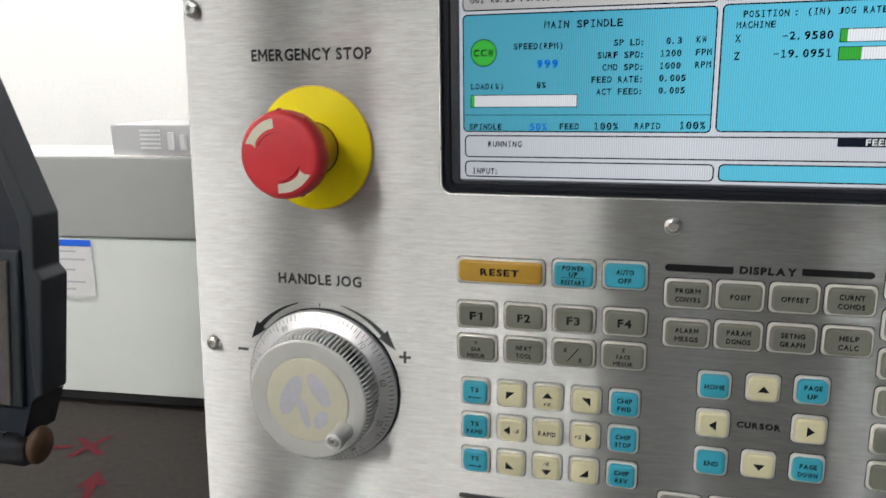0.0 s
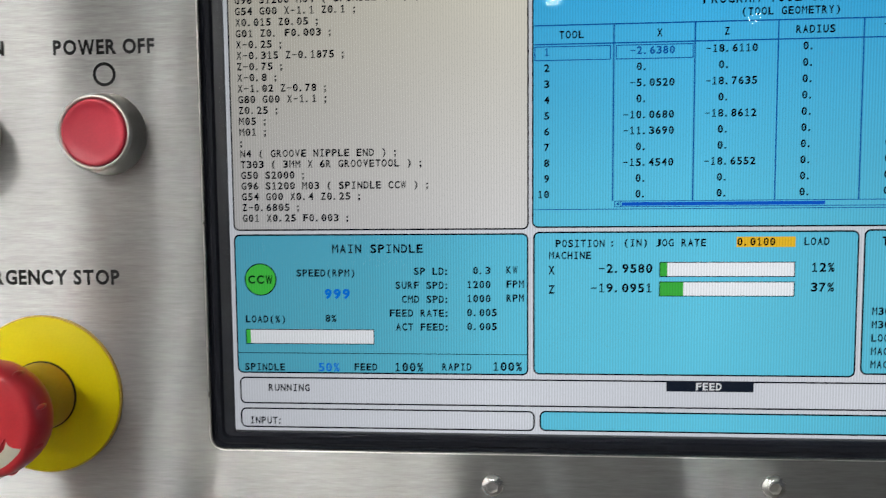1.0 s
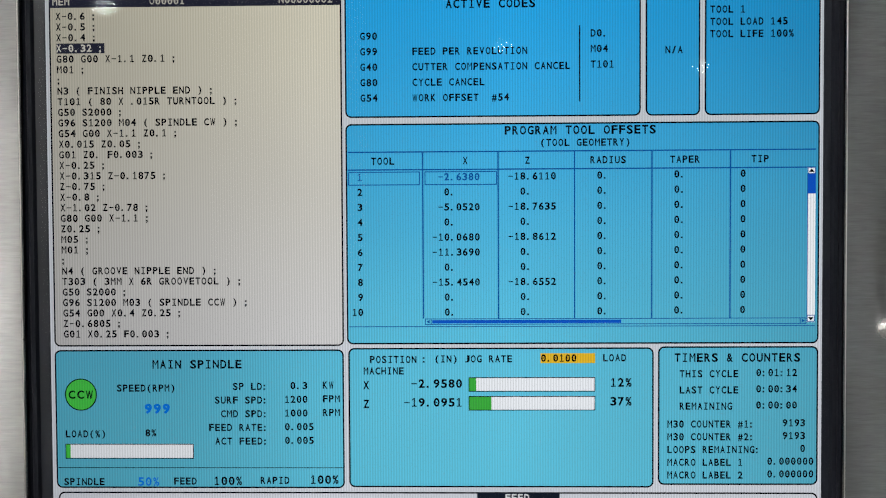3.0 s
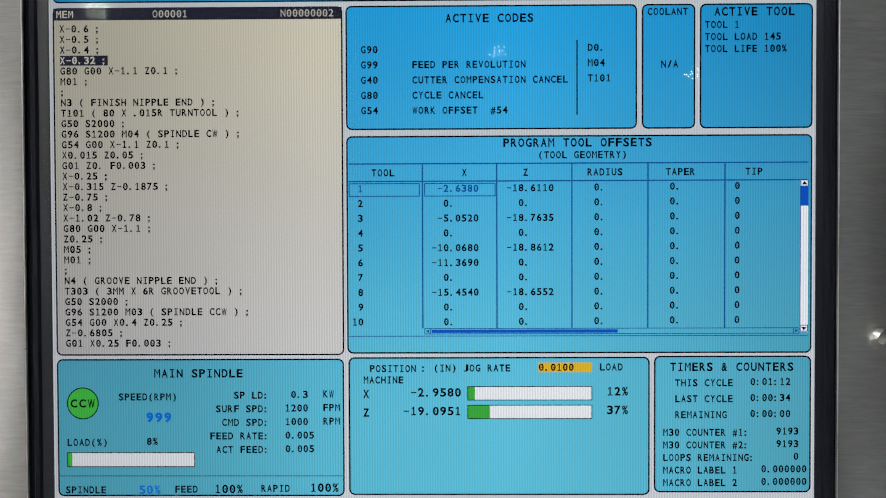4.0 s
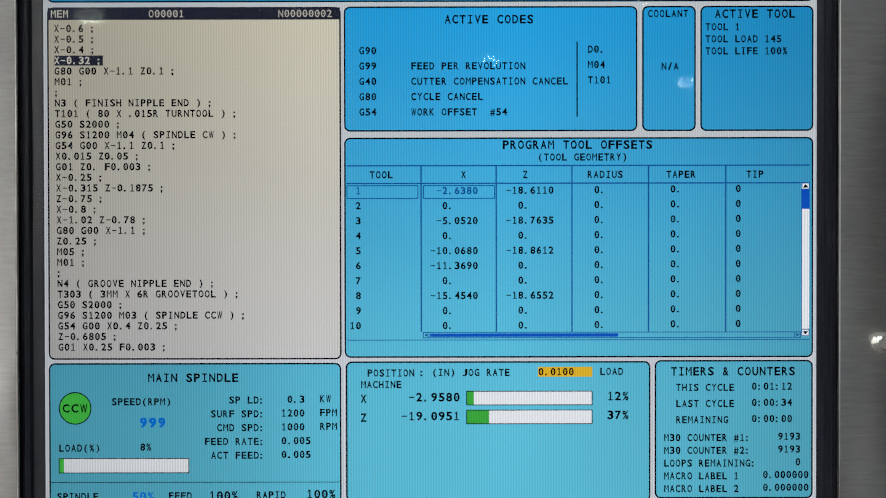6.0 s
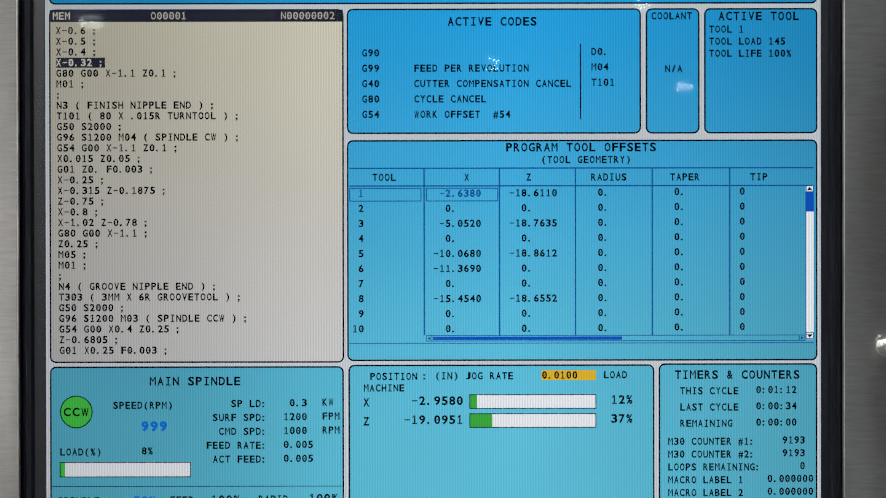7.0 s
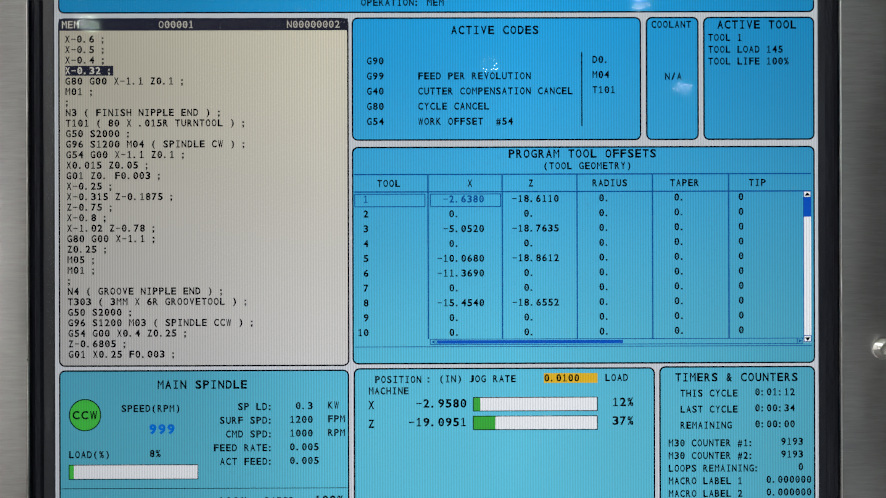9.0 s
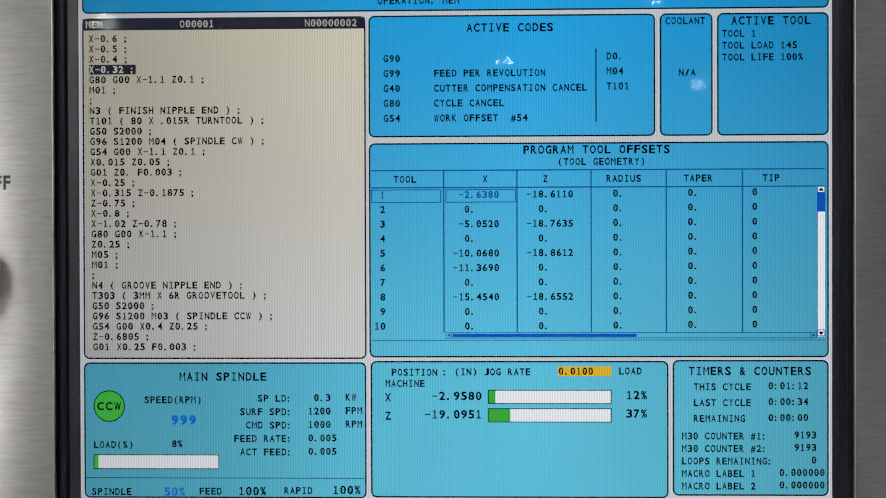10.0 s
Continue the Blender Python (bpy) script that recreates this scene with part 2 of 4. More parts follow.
def stack(bm, loops, cap=True, base=False):
    """Skin a row of outlines, each with its height towards the viewer (-y)."""
    rings = [[bm.verts.new((x, -y, z)) for x, z in pts] for pts, y in loops]
    for a, b in zip(rings, rings[1:]):
        k = len(a)
        for i in range(k):
            bm.faces.new((a[i], a[(i + 1) % k], b[(i + 1) % k], b[i]))
    if cap:
        bm.faces.new(rings[-1])
    if base:
        bm.faces.new(list(reversed(rings[0])))
    return bm


def circle(r, n=48, cx=0.0, cz=0.0):
    return [(cx + r * math.cos(2 * math.pi * i / n), cz + r * math.sin(2 * math.pi * i / n)) for i in range(n)]


def lathe(profile, n=48, cap=True):
    """A turned body round the y axis from rows of radius and height towards the viewer."""
    return stack(bmesh.new(), [(circle(r, n), h) for r, h in profile], cap)


def box_bm(x0, x1, y0, y1, z0, z1, bevel=0.0, seg=2):
    bm = bmesh.new()
    bmesh.ops.create_cube(bm, size=1, matrix=Matrix.Translation(((x0 + x1) / 2, (y0 + y1) / 2, (z0 + z1) / 2)) @ Matrix.Diagonal((x1 - x0, y1 - y0, z1 - z0, 1)))
    if bevel:
        bmesh.ops.bevel(bm, geom=bm.edges[:], offset=bevel, segments=seg, affect="EDGES", profile=0.5)
    return bm


FONT_STORE = {}


def cut_letter(ch, bold):
    """M, W and 1 with straight strokes, which the built-in font fills in when it is drawn bold."""
    _, _, (_, _, b0, b1) = letters("H", bold)
    h, s = b1 - b0, 0.085 + 1.7 * bold
    w = {"M": 1.0, "W": 1.3, "1": 0.42}[ch] * h
    s = min(s, 0.2 * w) if ch != "1" else s
    if ch == "M":
        pts = [(0, 0), (0, 1), (s * 1.15, 1), (w / 2, 0.5), (w - s * 1.15, 1), (w, 1), (w, 0), (w - s, 0), (w - s, 0.66), (w / 2, 0.2), (s, 0.66), (s, 0)]
    elif ch == "W":
        pts = [(0, 1), (s, 1), (0.28 * w, 0.34), (0.5 * w - s / 2, 1), (0.5 * w + s / 2, 1), (0.72 * w, 0.34), (w - s, 1), (w, 1), (0.72 * w + s / 2, 0), (0.72 * w - s / 2, 0), (0.5 * w, 0.66), (0.28 * w + s / 2, 0), (0.28 * w - s / 2, 0)]
    else:
        pts = [(w - s, 0), (w - s, 0.78), (0, 0.66), (0, 0.8), (w - 0.7 * s, 1), (w, 1), (w, 0)]
    return [(x, b0 + z * h) for x, z in pts], [tuple(range(len(pts)))], (0, w, b0, b1)


def letters(s, bold=0.0):
    """Outlines of a word in the built-in font, filled: points, faces, and the box round them."""
    if s in ("M", "W", "1"):
        return cut_letter(s, bold)
    if (s, bold) not in FONT_STORE:
        cu = bpy.data.curves.new("word", "FONT")
        cu.body, cu.size, cu.resolution_u, cu.offset = s, 1.0, 3, bold
        cu.space_character = 1.0 + 2.5 * bold
        ob = new("word", cu)
        bpy.context.view_layer.update()
        me = bpy.data.meshes.new_from_object(ob.evaluated_get(bpy.context.evaluated_depsgraph_get()))
        pts = [(v.co.x, v.co.y) for v in me.vertices]
        faces = [tuple(p.vertices) for p in me.polygons]
        bpy.data.objects.remove(ob)
        bpy.data.curves.remove(cu)
        bpy.data.meshes.remove(me)
        if s == "J":      # stands on the line like the other capitals
            _, _, (_, _, b0, b1) = letters("H", bold)
            low, high = min(z for _, z in pts), max(z for _, z in pts)
            pts = [(x, b0 + (z - low) * (b1 - b0) / (high - low)) for x, z in pts]
        xs, zs = [p[0] for p in pts], [p[1] for p in pts]
        FONT_STORE[s, bold] = (pts, faces, (min(xs), max(xs), min(zs), max(zs)))
    return FONT_STORE[s, bold]


def legend(parent, s, cx, cz, h, y, material=INK, width=None, bold=0.012, name="lettering"):
    """A printed word: capitals h high, centred, drawn to a width where one is given; letters stand at even gaps."""
    _, _, (_, _, b0, b1) = letters("H", bold)
    gap, pen, vs, fs = 0.13 * (b1 - b0), 0.0, [], []
    for ch in s:
        if ch == " ":
            pen += 0.36 * (b1 - b0)
            continue
        pts, faces, (x0, x1, z0, z1) = letters(ch, bold)
        off = len(vs)
        vs.extend((x - x0 + pen, z) for x, z in pts)
        fs.extend(tuple(k + off for k in f) for f in faces)
        pen += x1 - x0 + gap
    total = pen - gap
    k = h / (b1 - b0)
    kx = k if width is None else width / total
    return obj(name, [(cx + (x - total / 2) * kx, y, cz + (z - (b0 + b1) / 2) * k) for x, z in vs], fs, material, parent)


# ---- room ----
def wall_grain(name, rgb, rough=0.8):
    return surface(name, rgb, rough, 0, 0.05, 1.2, 60, 0.15)


def slab(name, x0, x1, y0, y1, z0, z1, material, label, category):
    ob = part(name, box_bm(x0, x1, y0, y1, z0, z1), material, None)
    return tagged(ob, label, category, "", "structure")


PAINT = wall_grain("white_wall_paint", (0.8, 0.8, 0.79))
PAINT_MID = wall_grain("mid_grey_wall_paint", (0.38, 0.375, 0.37))
PAINT_DIM = wall_grain("slate_grey_wall_paint", (0.06, 0.068, 0.08), 0.6)
CONCRETE = surface("stained_brown_concrete", (0.020, 0.0165, 0.0145), 0.65, 0, 0.5, 1.6, 35, 0.4, spec=0.3)
GREY_CONCRETE = surface("dark_grey_concrete", (0.085, 0.083, 0.08), 0.6, 0, 0.15, 1.2, 35, 0.3)
# apart from wall_north and floor_stained: unseen surfaces toned to shape the steel's reflections
slab("floor", -6, 6, -14, 0.3, -0.2, 0.0, GREY_CONCRETE, "unseen dark grey concrete floor, toned for reflections in the steel", "floor")
slab("floor_stained", -6, 6, 0.3, 3.4, -0.2, 0.0, CONCRETE, "dark brown stained concrete floor round the machines", "floor")
slab("ceiling", -6, 6, -14, 3.4, 7.0, 7.2, PAINT_MID, "unseen plain grey ceiling, toned for reflections in the steel", "ceiling")
slab("wall_north", -6, 6, 3.4, 3.6, 0, 7, PAINT, "plain white painted workshop wall", "wall")
slab("reflection_dark_south", -1.7, 6, -14.2, -14, 0, 7, PAINT_DIM, "unseen dark grey far wall section, added for dark reflections in the steel", "wall")
slab("reflection_grey_south", -6, -4.7, -14.2, -14, 0, 7, PAINT_MID, "unseen mid grey far wall section, added for grey reflections in the steel", "wall")
slab("reflection_white_south", -4.7, -1.7, -14.2, -14, 0, 7, PAINT, "unseen white far wall section, added for bright reflections in the steel", "wall")
slab("reflection_white_west", -6.2, -6, -9.3, 3.6, 0, 7, PAINT, "unseen white side wall section, added for bright reflections in the steel", "wall")
slab("reflection_grey_west", -6.2, -6, -14.2, -9.3, 0, 7, PAINT_MID, "unseen mid grey side wall section, added for grey reflections in the steel", "wall")
slab("reflection_dark_east", 6, 6.2, -14.2, 3.6, 0, 7, PAINT_DIM, "unseen dark grey side wall, added for dark reflections in the steel", "wall")


def unseen_lamp(x, y, z, w, d, glow, group="workshop ceiling lamps", skirt=0.0):
    la = thing("unseen_lamp", (x, y, z), "unseen white lamp placed below the ceiling for light and reflections", "lamp", group)
    part("housing", box_bm(-w / 2 - 0.03, w / 2 + 0.03, -d / 2 - 0.03, d / 2 + 0.03, 0.01, 0.09, 0.01), PAINT, la)
    part("diffuser", box_bm(-w / 2, w / 2, -d / 2, d / 2, -0.02, 0.006, 0.004), glow, la, "glowing white diffuser")
    # skirts added to hide the diffuser from low views in the steel
    if skirt:
        for x0, x1, y0, y1 in ((-w / 2 - 0.03, w / 2 + 0.03, -d / 2 - 0.03, -d / 2 - 0.01), (-w / 2 - 0.03, w / 2 + 0.03, d / 2 + 0.01, d / 2 + 0.03), (-w / 2 - 0.03, -w / 2 - 0.01, -d / 2 - 0.01, d / 2 + 0.01), (w / 2 + 0.01, w / 2 + 0.03, -d / 2 - 0.01, d / 2 + 0.01)):
            part("shade", box_bm(x0, x1, y0, y1, -skirt, 0.02), PAINT_MID, la, "grey skirt added to keep the lamp out of reflections")
    part("cable", box_bm(-0.006, 0.006, -0.006, 0.006, 0.09, 7.0 - z), GASKET, la)
    return la


def round_lamp(x, y, z):
    """A high-bay lamp with a round bowl under a flat cap."""
    la = thing("round_lamp", (x, y, z), "round white high-bay lamp with glowing bowl on a cable", "lamp", "round high-bay lamps")
    bm = bmesh.new()
    bmesh.ops.create_uvsphere(bm, u_segments=24, v_segments=12, radius=1, matrix=Matrix.Diagonal((0.13, 0.13, 0.085, 1)))
    part("bowl", bm, FAR_GLOW, la, "glowing white bowl", True)
    bm = bmesh.new()
    bmesh.ops.create_cone(bm, cap_ends=True, segments=28, radius1=0.1, radius2=0.06, depth=0.06, matrix=Matrix.Translation((0, 0, 0.1)))
    part("cap", bm, PAINT, la)
    part("cable", box_bm(-0.006, 0.006, -0.006, 0.006, 0.13, 7.0 - z), GASKET, la)


GLOW = lamp_glow("backdrop_fill_light", (1.0, 0.98, 0.95), 90.0)
FAR_GLOW = lamp_glow("far_lamp_light", (0.88, 0.98, 1.0), 50.0)
HIGH_GLOW = lamp_glow("far_wall_fill_light", (1.0, 0.97, 0.925), 130.0)
for lx, ly, lz in ((-3.88, -8.0, 3.96), (0.67, -10.0, 3.96), (3.77, -11.4, 3.96), (3.13, -11.4, 5.25)):
    round_lamp(lx, ly, lz)
# fill lamps added to light the wall and cabinet behind the panel
for lx, ly in ((-4.4, 1.2), (-1.2, 1.6)):
    unseen_lamp(lx, ly, 3.9, 1.2, 0.3, GLOW)
NEAR_GLOW = lamp_glow("near_lamp_light", (1.0, 0.98, 0.95), 27.0)
unseen_lamp(-2.1, -2.0, 3.45, 0.2, 1.1, NEAR_GLOW)
SLIM_GLOW = lamp_glow("slim_lamp_light", (1.0, 0.97, 0.925), 480.0)
TUBE_GLOW = lamp_glow("tube_lamp_light", (1.0, 0.985, 0.96), 520.0)
END_GLOW = lamp_glow("end_lamp_light", (0.92, 0.97, 1.0), 95.0)
for lx, lw, glow in ((-4.85, 0.1, SLIM_GLOW), (-3.97, 0.24, SLIM_GLOW), (2.66, 0.075, TUBE_GLOW), (3.2, 0.06, TUBE_GLOW), (5.72, 0.2, END_GLOW)):
    unseen_lamp(lx, -9.2, 6.6, lw, 0.25, glow)
# wide fill lamps added for the broad bright zone on the steel
WIDE_GLOW = lamp_glow("steel_fill_light", (1.0, 0.97, 0.925), 46.0)
unseen_lamp(-2.65, -9.2, 6.6, 2.0, 1.2, WIDE_GLOW)
unseen_lamp(-1.1, -9.2, 6.6, 0.7, 1.2, WIDE_GLOW)
SIDE_GLOW = lamp_glow("side_wall_fill_light", (1.0, 0.985, 0.96), 82.0)
# skirted fill lamps added to brighten the unseen walls the steel reflects
for lx, ly, glow in ((-4.9, -4.5, SIDE_GLOW), (-2.6, -11.8, HIGH_GLOW)):
    unseen_lamp(lx, ly, 6.6, 1.5, 0.5, glow, skirt=0.3)

# ---- control panel: the steel plate ----
PZ = 1.45            # height of the display's middle
FACE = -0.003        # front of the steel plate
PLATE_Y = 0.002      # thickness of the plate


def mm(x, z):
    return x / 1000, PZ + z / 1000


def control_panel():
    cp = thing("control_panel", (0.0, 0.0, PZ - 0.36), "brushed stainless steel machine control panel plate with display cut-out", "control panel")
    # plate with a rounded opening for the display
    bm = bmesh.new()
    dz = 0.36
    outer = [(0.27, 0.21 + dz), (-0.2905, 0.21 + dz), (-0.3118, -0.36 + dz), (0.27, -0.36 + dz)]
    # opening for the display
    inner = [(x - 0.0010, z + dz - 0.0002) for x, z in rr_loop(0.3190, 0.2420, 0.005, 5)]
    def edge_loop(pts, y):
        vs = [bm.verts.new((x, y, z)) for x, z in pts]
        return vs, [bm.edges.new((vs[i], vs[(i + 1) % len(vs)])) for i in range(len(vs))]
    front_o, eo = edge_loop(outer, FACE)
    front_i, ei = edge_loop(inner, FACE)
    bmesh.ops.triangle_fill(bm, use_beauty=True, use_dissolve=False, edges=eo + ei)
    for vs in (front_o, front_i):
        back = [bm.verts.new((v.co.x, FACE + PLATE_Y, v.co.z)) for v in vs]
        for i in range(len(vs)):
            j = (i + 1) % len(vs)
            bm.faces.new((vs[i], vs[j], back[j], back[i]))
    bmesh.ops.recalc_face_normals(bm, faces=bm.faces)
    uv = bm.loops.layers.uv.new("brush")
    for f in bm.faces:
        if f.normal.y > 0.9 and abs(f.calc_center_median().y - FACE) < 1e-4:
            f.normal_flip()
        for lp in f.loops:
            lp[uv].uv = (lp.vert.co.z, -lp.vert.co.x)
    me = bpy.data.meshes.new("plate")
    bm.to_mesh(me)
    bm.free()
    me.materials.append(STEEL)
    plate = new("plate", me)
    plate.parent = cp
    tagged(plate, "brushed stainless steel front plate")
    # satin chamfer ring added for the bright highlight along the cut-out
    bm = bmesh.new()
    loops = [[bm.verts.new((x - 0.0010, y, z + dz - 0.0002)) for x, z in rr_loop(w, h, rad, 5)] for w, h, rad, y in ((0.3202, 0.2432, 0.0056, FACE - 0.0001), (0.3196, 0.2426, 0.0053, FACE - 0.00025), (0.3189, 0.2419, 0.005, FACE + 0.0005))]
    for a, b in zip(loops, loops[1:]):
        for i in range(len(a)):
            j = (i + 1) % len(a)
            bm.faces.new((a[i], a[j], b[j], b[i]))
    part("cut_edge", bm, SATIN, cp, "satin steel chamfer added for the highlight round the display cut-out", True)
    # housing behind the plate and the post that carries it
    part("housing", box_bm(-0.286, 0.266, 0.004, 0.14, 0.004, 0.566, 0.004), HOUSING, cp, "grey powder-coated housing")
    part("post", box_bm(-0.05, 0.05, 0.04, 0.12, -(PZ - 0.36), 0.004, 0.004), HOUSING, cp, "grey support post on the floor")
    return cp


control_panel()


def screw(x, z, turn):
    """A button-head screw with a hexagon socket."""
    px, pz = mm(x, z)
    sc = thing("panel_screw", (px, FACE, pz), "shiny domed steel screw with hexagon socket", "screw", "screws of the control panel")
    R = 0.0047
    hexa = lambda r: [(r * math.cos(radians(turn + 60 * (i // 6) + 10 * (i % 6))) * (math.cos(radians(30)) / math.cos(radians(10 * (i % 6) - 30))),
                       r * math.sin(radians(turn + 60 * (i // 6) + 10 * (i % 6))) * (math.cos(radians(30)) / math.cos(radians(10 * (i % 6) - 30)))) for i in range(36)]
    prof = [(circle(R, 36), 0.0), (circle(R, 36), 0.0006), (circle(R * 0.93, 36), 0.0014), (circle(R * 0.78, 36), 0.0021), (circle(R * 0.58, 36), 0.0026), (hexa(R * 0.50), 0.0027)]
    part("head", stack(bmesh.new(), prof, cap=False), CHROME, sc, smooth=True)
    part("socket", stack(bmesh.new(), [(hexa(R * 0.50), 0.0027), (hexa(R * 0.46), 0.0008)], cap=True), SOCKET, sc, "hexagon socket with its recess shade painted dark")
    return sc


for sx, sz, turn in ((-293.5, -28.7, 10), (-297.4, -211.5, 35), (-49.2, -133.7, 20), (56.4, -132.0, 5), (175.0, -28.0, 48)):
    screw(sx, sz, turn)


# words printed on the plate
for word, wx, wz, wh, ww in (("EMERGENCY STOP", -228.6, -52.6, 6.0, 66.0), ("HANDLE JOG", -229.8, -170.2, 5.9, 48.5), ("POWER OFF", -198.2, 36.8, 5.7, 40.5), ("POWER ON", -257.0, 37.0, 5.7, 37.0), ("DISPLAY", -6.8, -153.2, 3.7, 24.3), ("CURSOR", -5.3, -229.3, 3.2, 19.6)):
    px, pz = mm(wx, wz)
    lb = thing("panel_lettering", (px, FACE, pz), "black word " + word + " printed on the steel plate", "lettering")
    legend(lb, word, 0, 0, wh / 1000, -0.0002, INK, ww / 1000, 0.036 if wh > 5 else 0.055, "word")


def flat(parent, name, pts, material, y=-0.0002):
    """A flat printed mark from its outline."""
    return obj(name, [(x, y, z) for x, z in pts], [tuple(range(len(pts)))], material, parent)


def strip(x0, x1, zc, h, rounded_left):
    px, pz = mm((x0 + x1) / 2, zc)
    st = thing("heading_bar", (px, FACE, pz), "black printed bar beside a key group heading", "printed bar", "heading bars")
    w, hh = (x1 - x0) / 1000, h / 1000
    pts = [(x * (1 if not rounded_left else -1), z) for x, z in [(-w / 2, -hh / 2), (w / 2 - hh / 2, -hh / 2)] + [(w / 2 - hh / 2 + hh / 2 * math.cos(radians(a)), hh / 2 * math.sin(radians(a))) for a in (-60, -30, 0, 30, 60)] + [(w / 2 - hh / 2, hh / 2), (-w / 2, hh / 2)]]
    flat(st, "bar", pts if not rounded_left else pts[::-1], INK)


strip(-51.9, -21.6, -153.6, 3.5, True)
strip(7.4, 36.9, -152.8, 3.3, False)
strip(-153.4, -124.0, -287.0, 3.4, True)

# signs over the power buttons and round the dial
px, pz = mm(-198.3, 26.3)
sg = thing("off_sign", (px, FACE, pz), "black printed circle sign over the red button", "sign")
n = 40
obj("ring", [(r * math.cos(2 * math.pi * i / n), -0.0002, r * math.sin(2 * math.pi * i / n)) for r in (0.0034, 0.0046) for i in range(n)],
    [(i, (i + 1) % n, n + (i + 1) % n, n + i) for i in range(n)], INK, sg)
px, pz = mm(-257.6, 27.6)
sg = thing("on_sign", (px, FACE, pz), "black printed upright stroke over the green button", "sign")
flat(sg, "stroke", [(-0.0007, -0.0042), (0.0007, -0.0042), (0.0007, 0.0042), (-0.0007, 0.0042)], INK)


def swing_arrow(side):
    """The curved arrow beside the dial: a tapered arc and its head."""
    px, pz = mm(-230.4, -230.8)
    ar = thing("jog_arrow", (px, FACE, pz), "black curved direction arrow printed beside the jog dial", "arrow", "jog direction arrows")
    R = 0.0484
    rows = []
    for i in range(15):
        a = radians(15 + 34 * i / 14)
        rows.append((a, 0.0002 + 0.0013 * i / 14))
    pts = [(side * (R + w) * math.sin(a), (R + w) * math.cos(a)) for a, w in rows] + [(side * (R - w) * math.sin(a), (R - w) * math.cos(a)) for a, w in reversed(rows)]
    k = len(rows)
    obj("shaft", [(x, -0.0002, z) for x, z in pts], [((i, i + 1, 2 * k - 2 - i, 2 * k - 1 - i) if side > 0 else (i + 1, i, 2 * k - 1 - i, 2 * k - 2 - i)) for i in range(k - 1)], INK, ar)
    a0, a1 = radians(48), radians(61)
    tri = [(side * (R - 0.0036) * math.sin(a0), (R - 0.0036) * math.cos(a0)), (side * (R + 0.0036) * math.sin(a0), (R + 0.0036) * math.cos(a0)), (side * (R + 0.0008) * math.sin(a1), (R + 0.0008) * math.cos(a1))]
    flat(ar, "arrowhead", tri if side < 0 else tri[::-1], INK)


swing_arrow(1)
swing_arrow(-1)
px, pz = mm(-182.3, -210.2)
sg = thing("plus_sign", (px, FACE, pz), "black printed plus sign beside the jog dial", "sign")
flat(sg, "stroke", [(-0.0033, -0.0008), (0.0033, -0.0008), (0.0033, 0.0008), (-0.0033, 0.0008)], INK)
flat(sg, "stroke", [(-0.0008, -0.0033), (0.0008, -0.0033), (0.0008, 0.0033), (-0.0008, 0.0033)], INK, -0.00025)
px, pz = mm(-279.0, -213.6)
sg = thing("minus_sign", (px, FACE, pz), "black printed minus sign beside the jog dial", "sign")
flat(sg, "stroke", [(-0.0033, -0.0008), (0.0033, -0.0008), (0.0033, 0.0008), (-0.0033, 0.0008)], INK)


# ---- emergency stop ----
def head_height(r):
    return 0.0412 - 0.0016 * (r / 0.02) ** 2


def emergency_stop():
    px, pz = mm(-228.4, -99.8)
    es = thing("emergency_stop", (px, FACE, pz), "red mushroom emergency stop button on a yellow ring", "emergency stop")
    part("plate_rim", lathe([(0.0320, 0), (0.0320, 0.0009), (0.0312, 0.0011)], 64), OCHRE, es, "thin dark edge under the yellow ring")
    part("ring_plate", lathe([(0.0314, 0.0008), (0.0314, 0.0015), (0.0311, 0.0018), (0.0135, 0.0018)], 64), YELLOW, es, "flat yellow warning ring", True)
    part("seal", lathe([(0.0138, 0.0018), (0.0138, 0.0024), (0.0130, 0.0027)], 48), GASKET, es, "thin black sealing ring")
    part("stem", lathe([(0.0134, 0.0024), (0.0134, 0.012), (0.0132, 0.0255)], 48), OCHRE, es, "ochre plastic stem", True)
    # head: a skirted mushroom with a low dome and finger grips
    prof = [(0.0124, 0.0245), (0.0165, 0.0248), (0.0192, 0.0260), (0.0205, 0.0282), (0.0211, 0.0315), (0.0211, 0.0350), (0.0207, 0.0376), (0.0198, 0.0394), (0.0184, 0.0402)]
    prof += [(r, head_height(r) - 0.0001) for r in (0.0165, 0.013, 0.009, 0.005, 0.001)]
    head = part("mushroom_head", lathe(prof, 72), RED, es, "red plastic mushroom head", True)
    for k in range(9):
        a = radians(40 * k + 14)
        bm = bmesh.new()
        bmesh.ops.create_uvsphere(bm, u_segments=10, v_segments=6, radius=1, matrix=Matrix.Translation((0.0207 * math.cos(a), -0.0345, 0.0207 * math.sin(a))) @ Matrix.Rotation(-a, 4, "Y") @ Matrix.Diagonal((0.0012, 0.0028, 0.0011, 1)))
        part("grip_rib", bm, RED, head, "", True)
    # two cream turning arrows, each an arc with a notched tail
    for a0 in (97, 266):
        vs, fs, m = [], [], 16
        for i in range(m + 1):
            f = i / m
            a = radians(a0 + 66 * f)
            w = 0.0023 + (0.0008 * (f - 0.8) / 0.2 if f > 0.8 else 0.0)
            notch = -0.16 if i == m else 0.0
            for r, da in ((0.0152 - w, 0), (0.0152, notch), (0.0152 + w, 0)):
                vs.append((r * math.cos(a + da), -head_height(r) - 0.0002, r * math.sin(a + da)))
        for i in range(m):
            for j in range(2):
                p = 3 * i + j
                fs.append((p, p + 3, p + 4, p + 1))
        obj("turn_arrow", vs, [f[::-1] for f in fs], CREAM, head, "cream printed turning arrow")
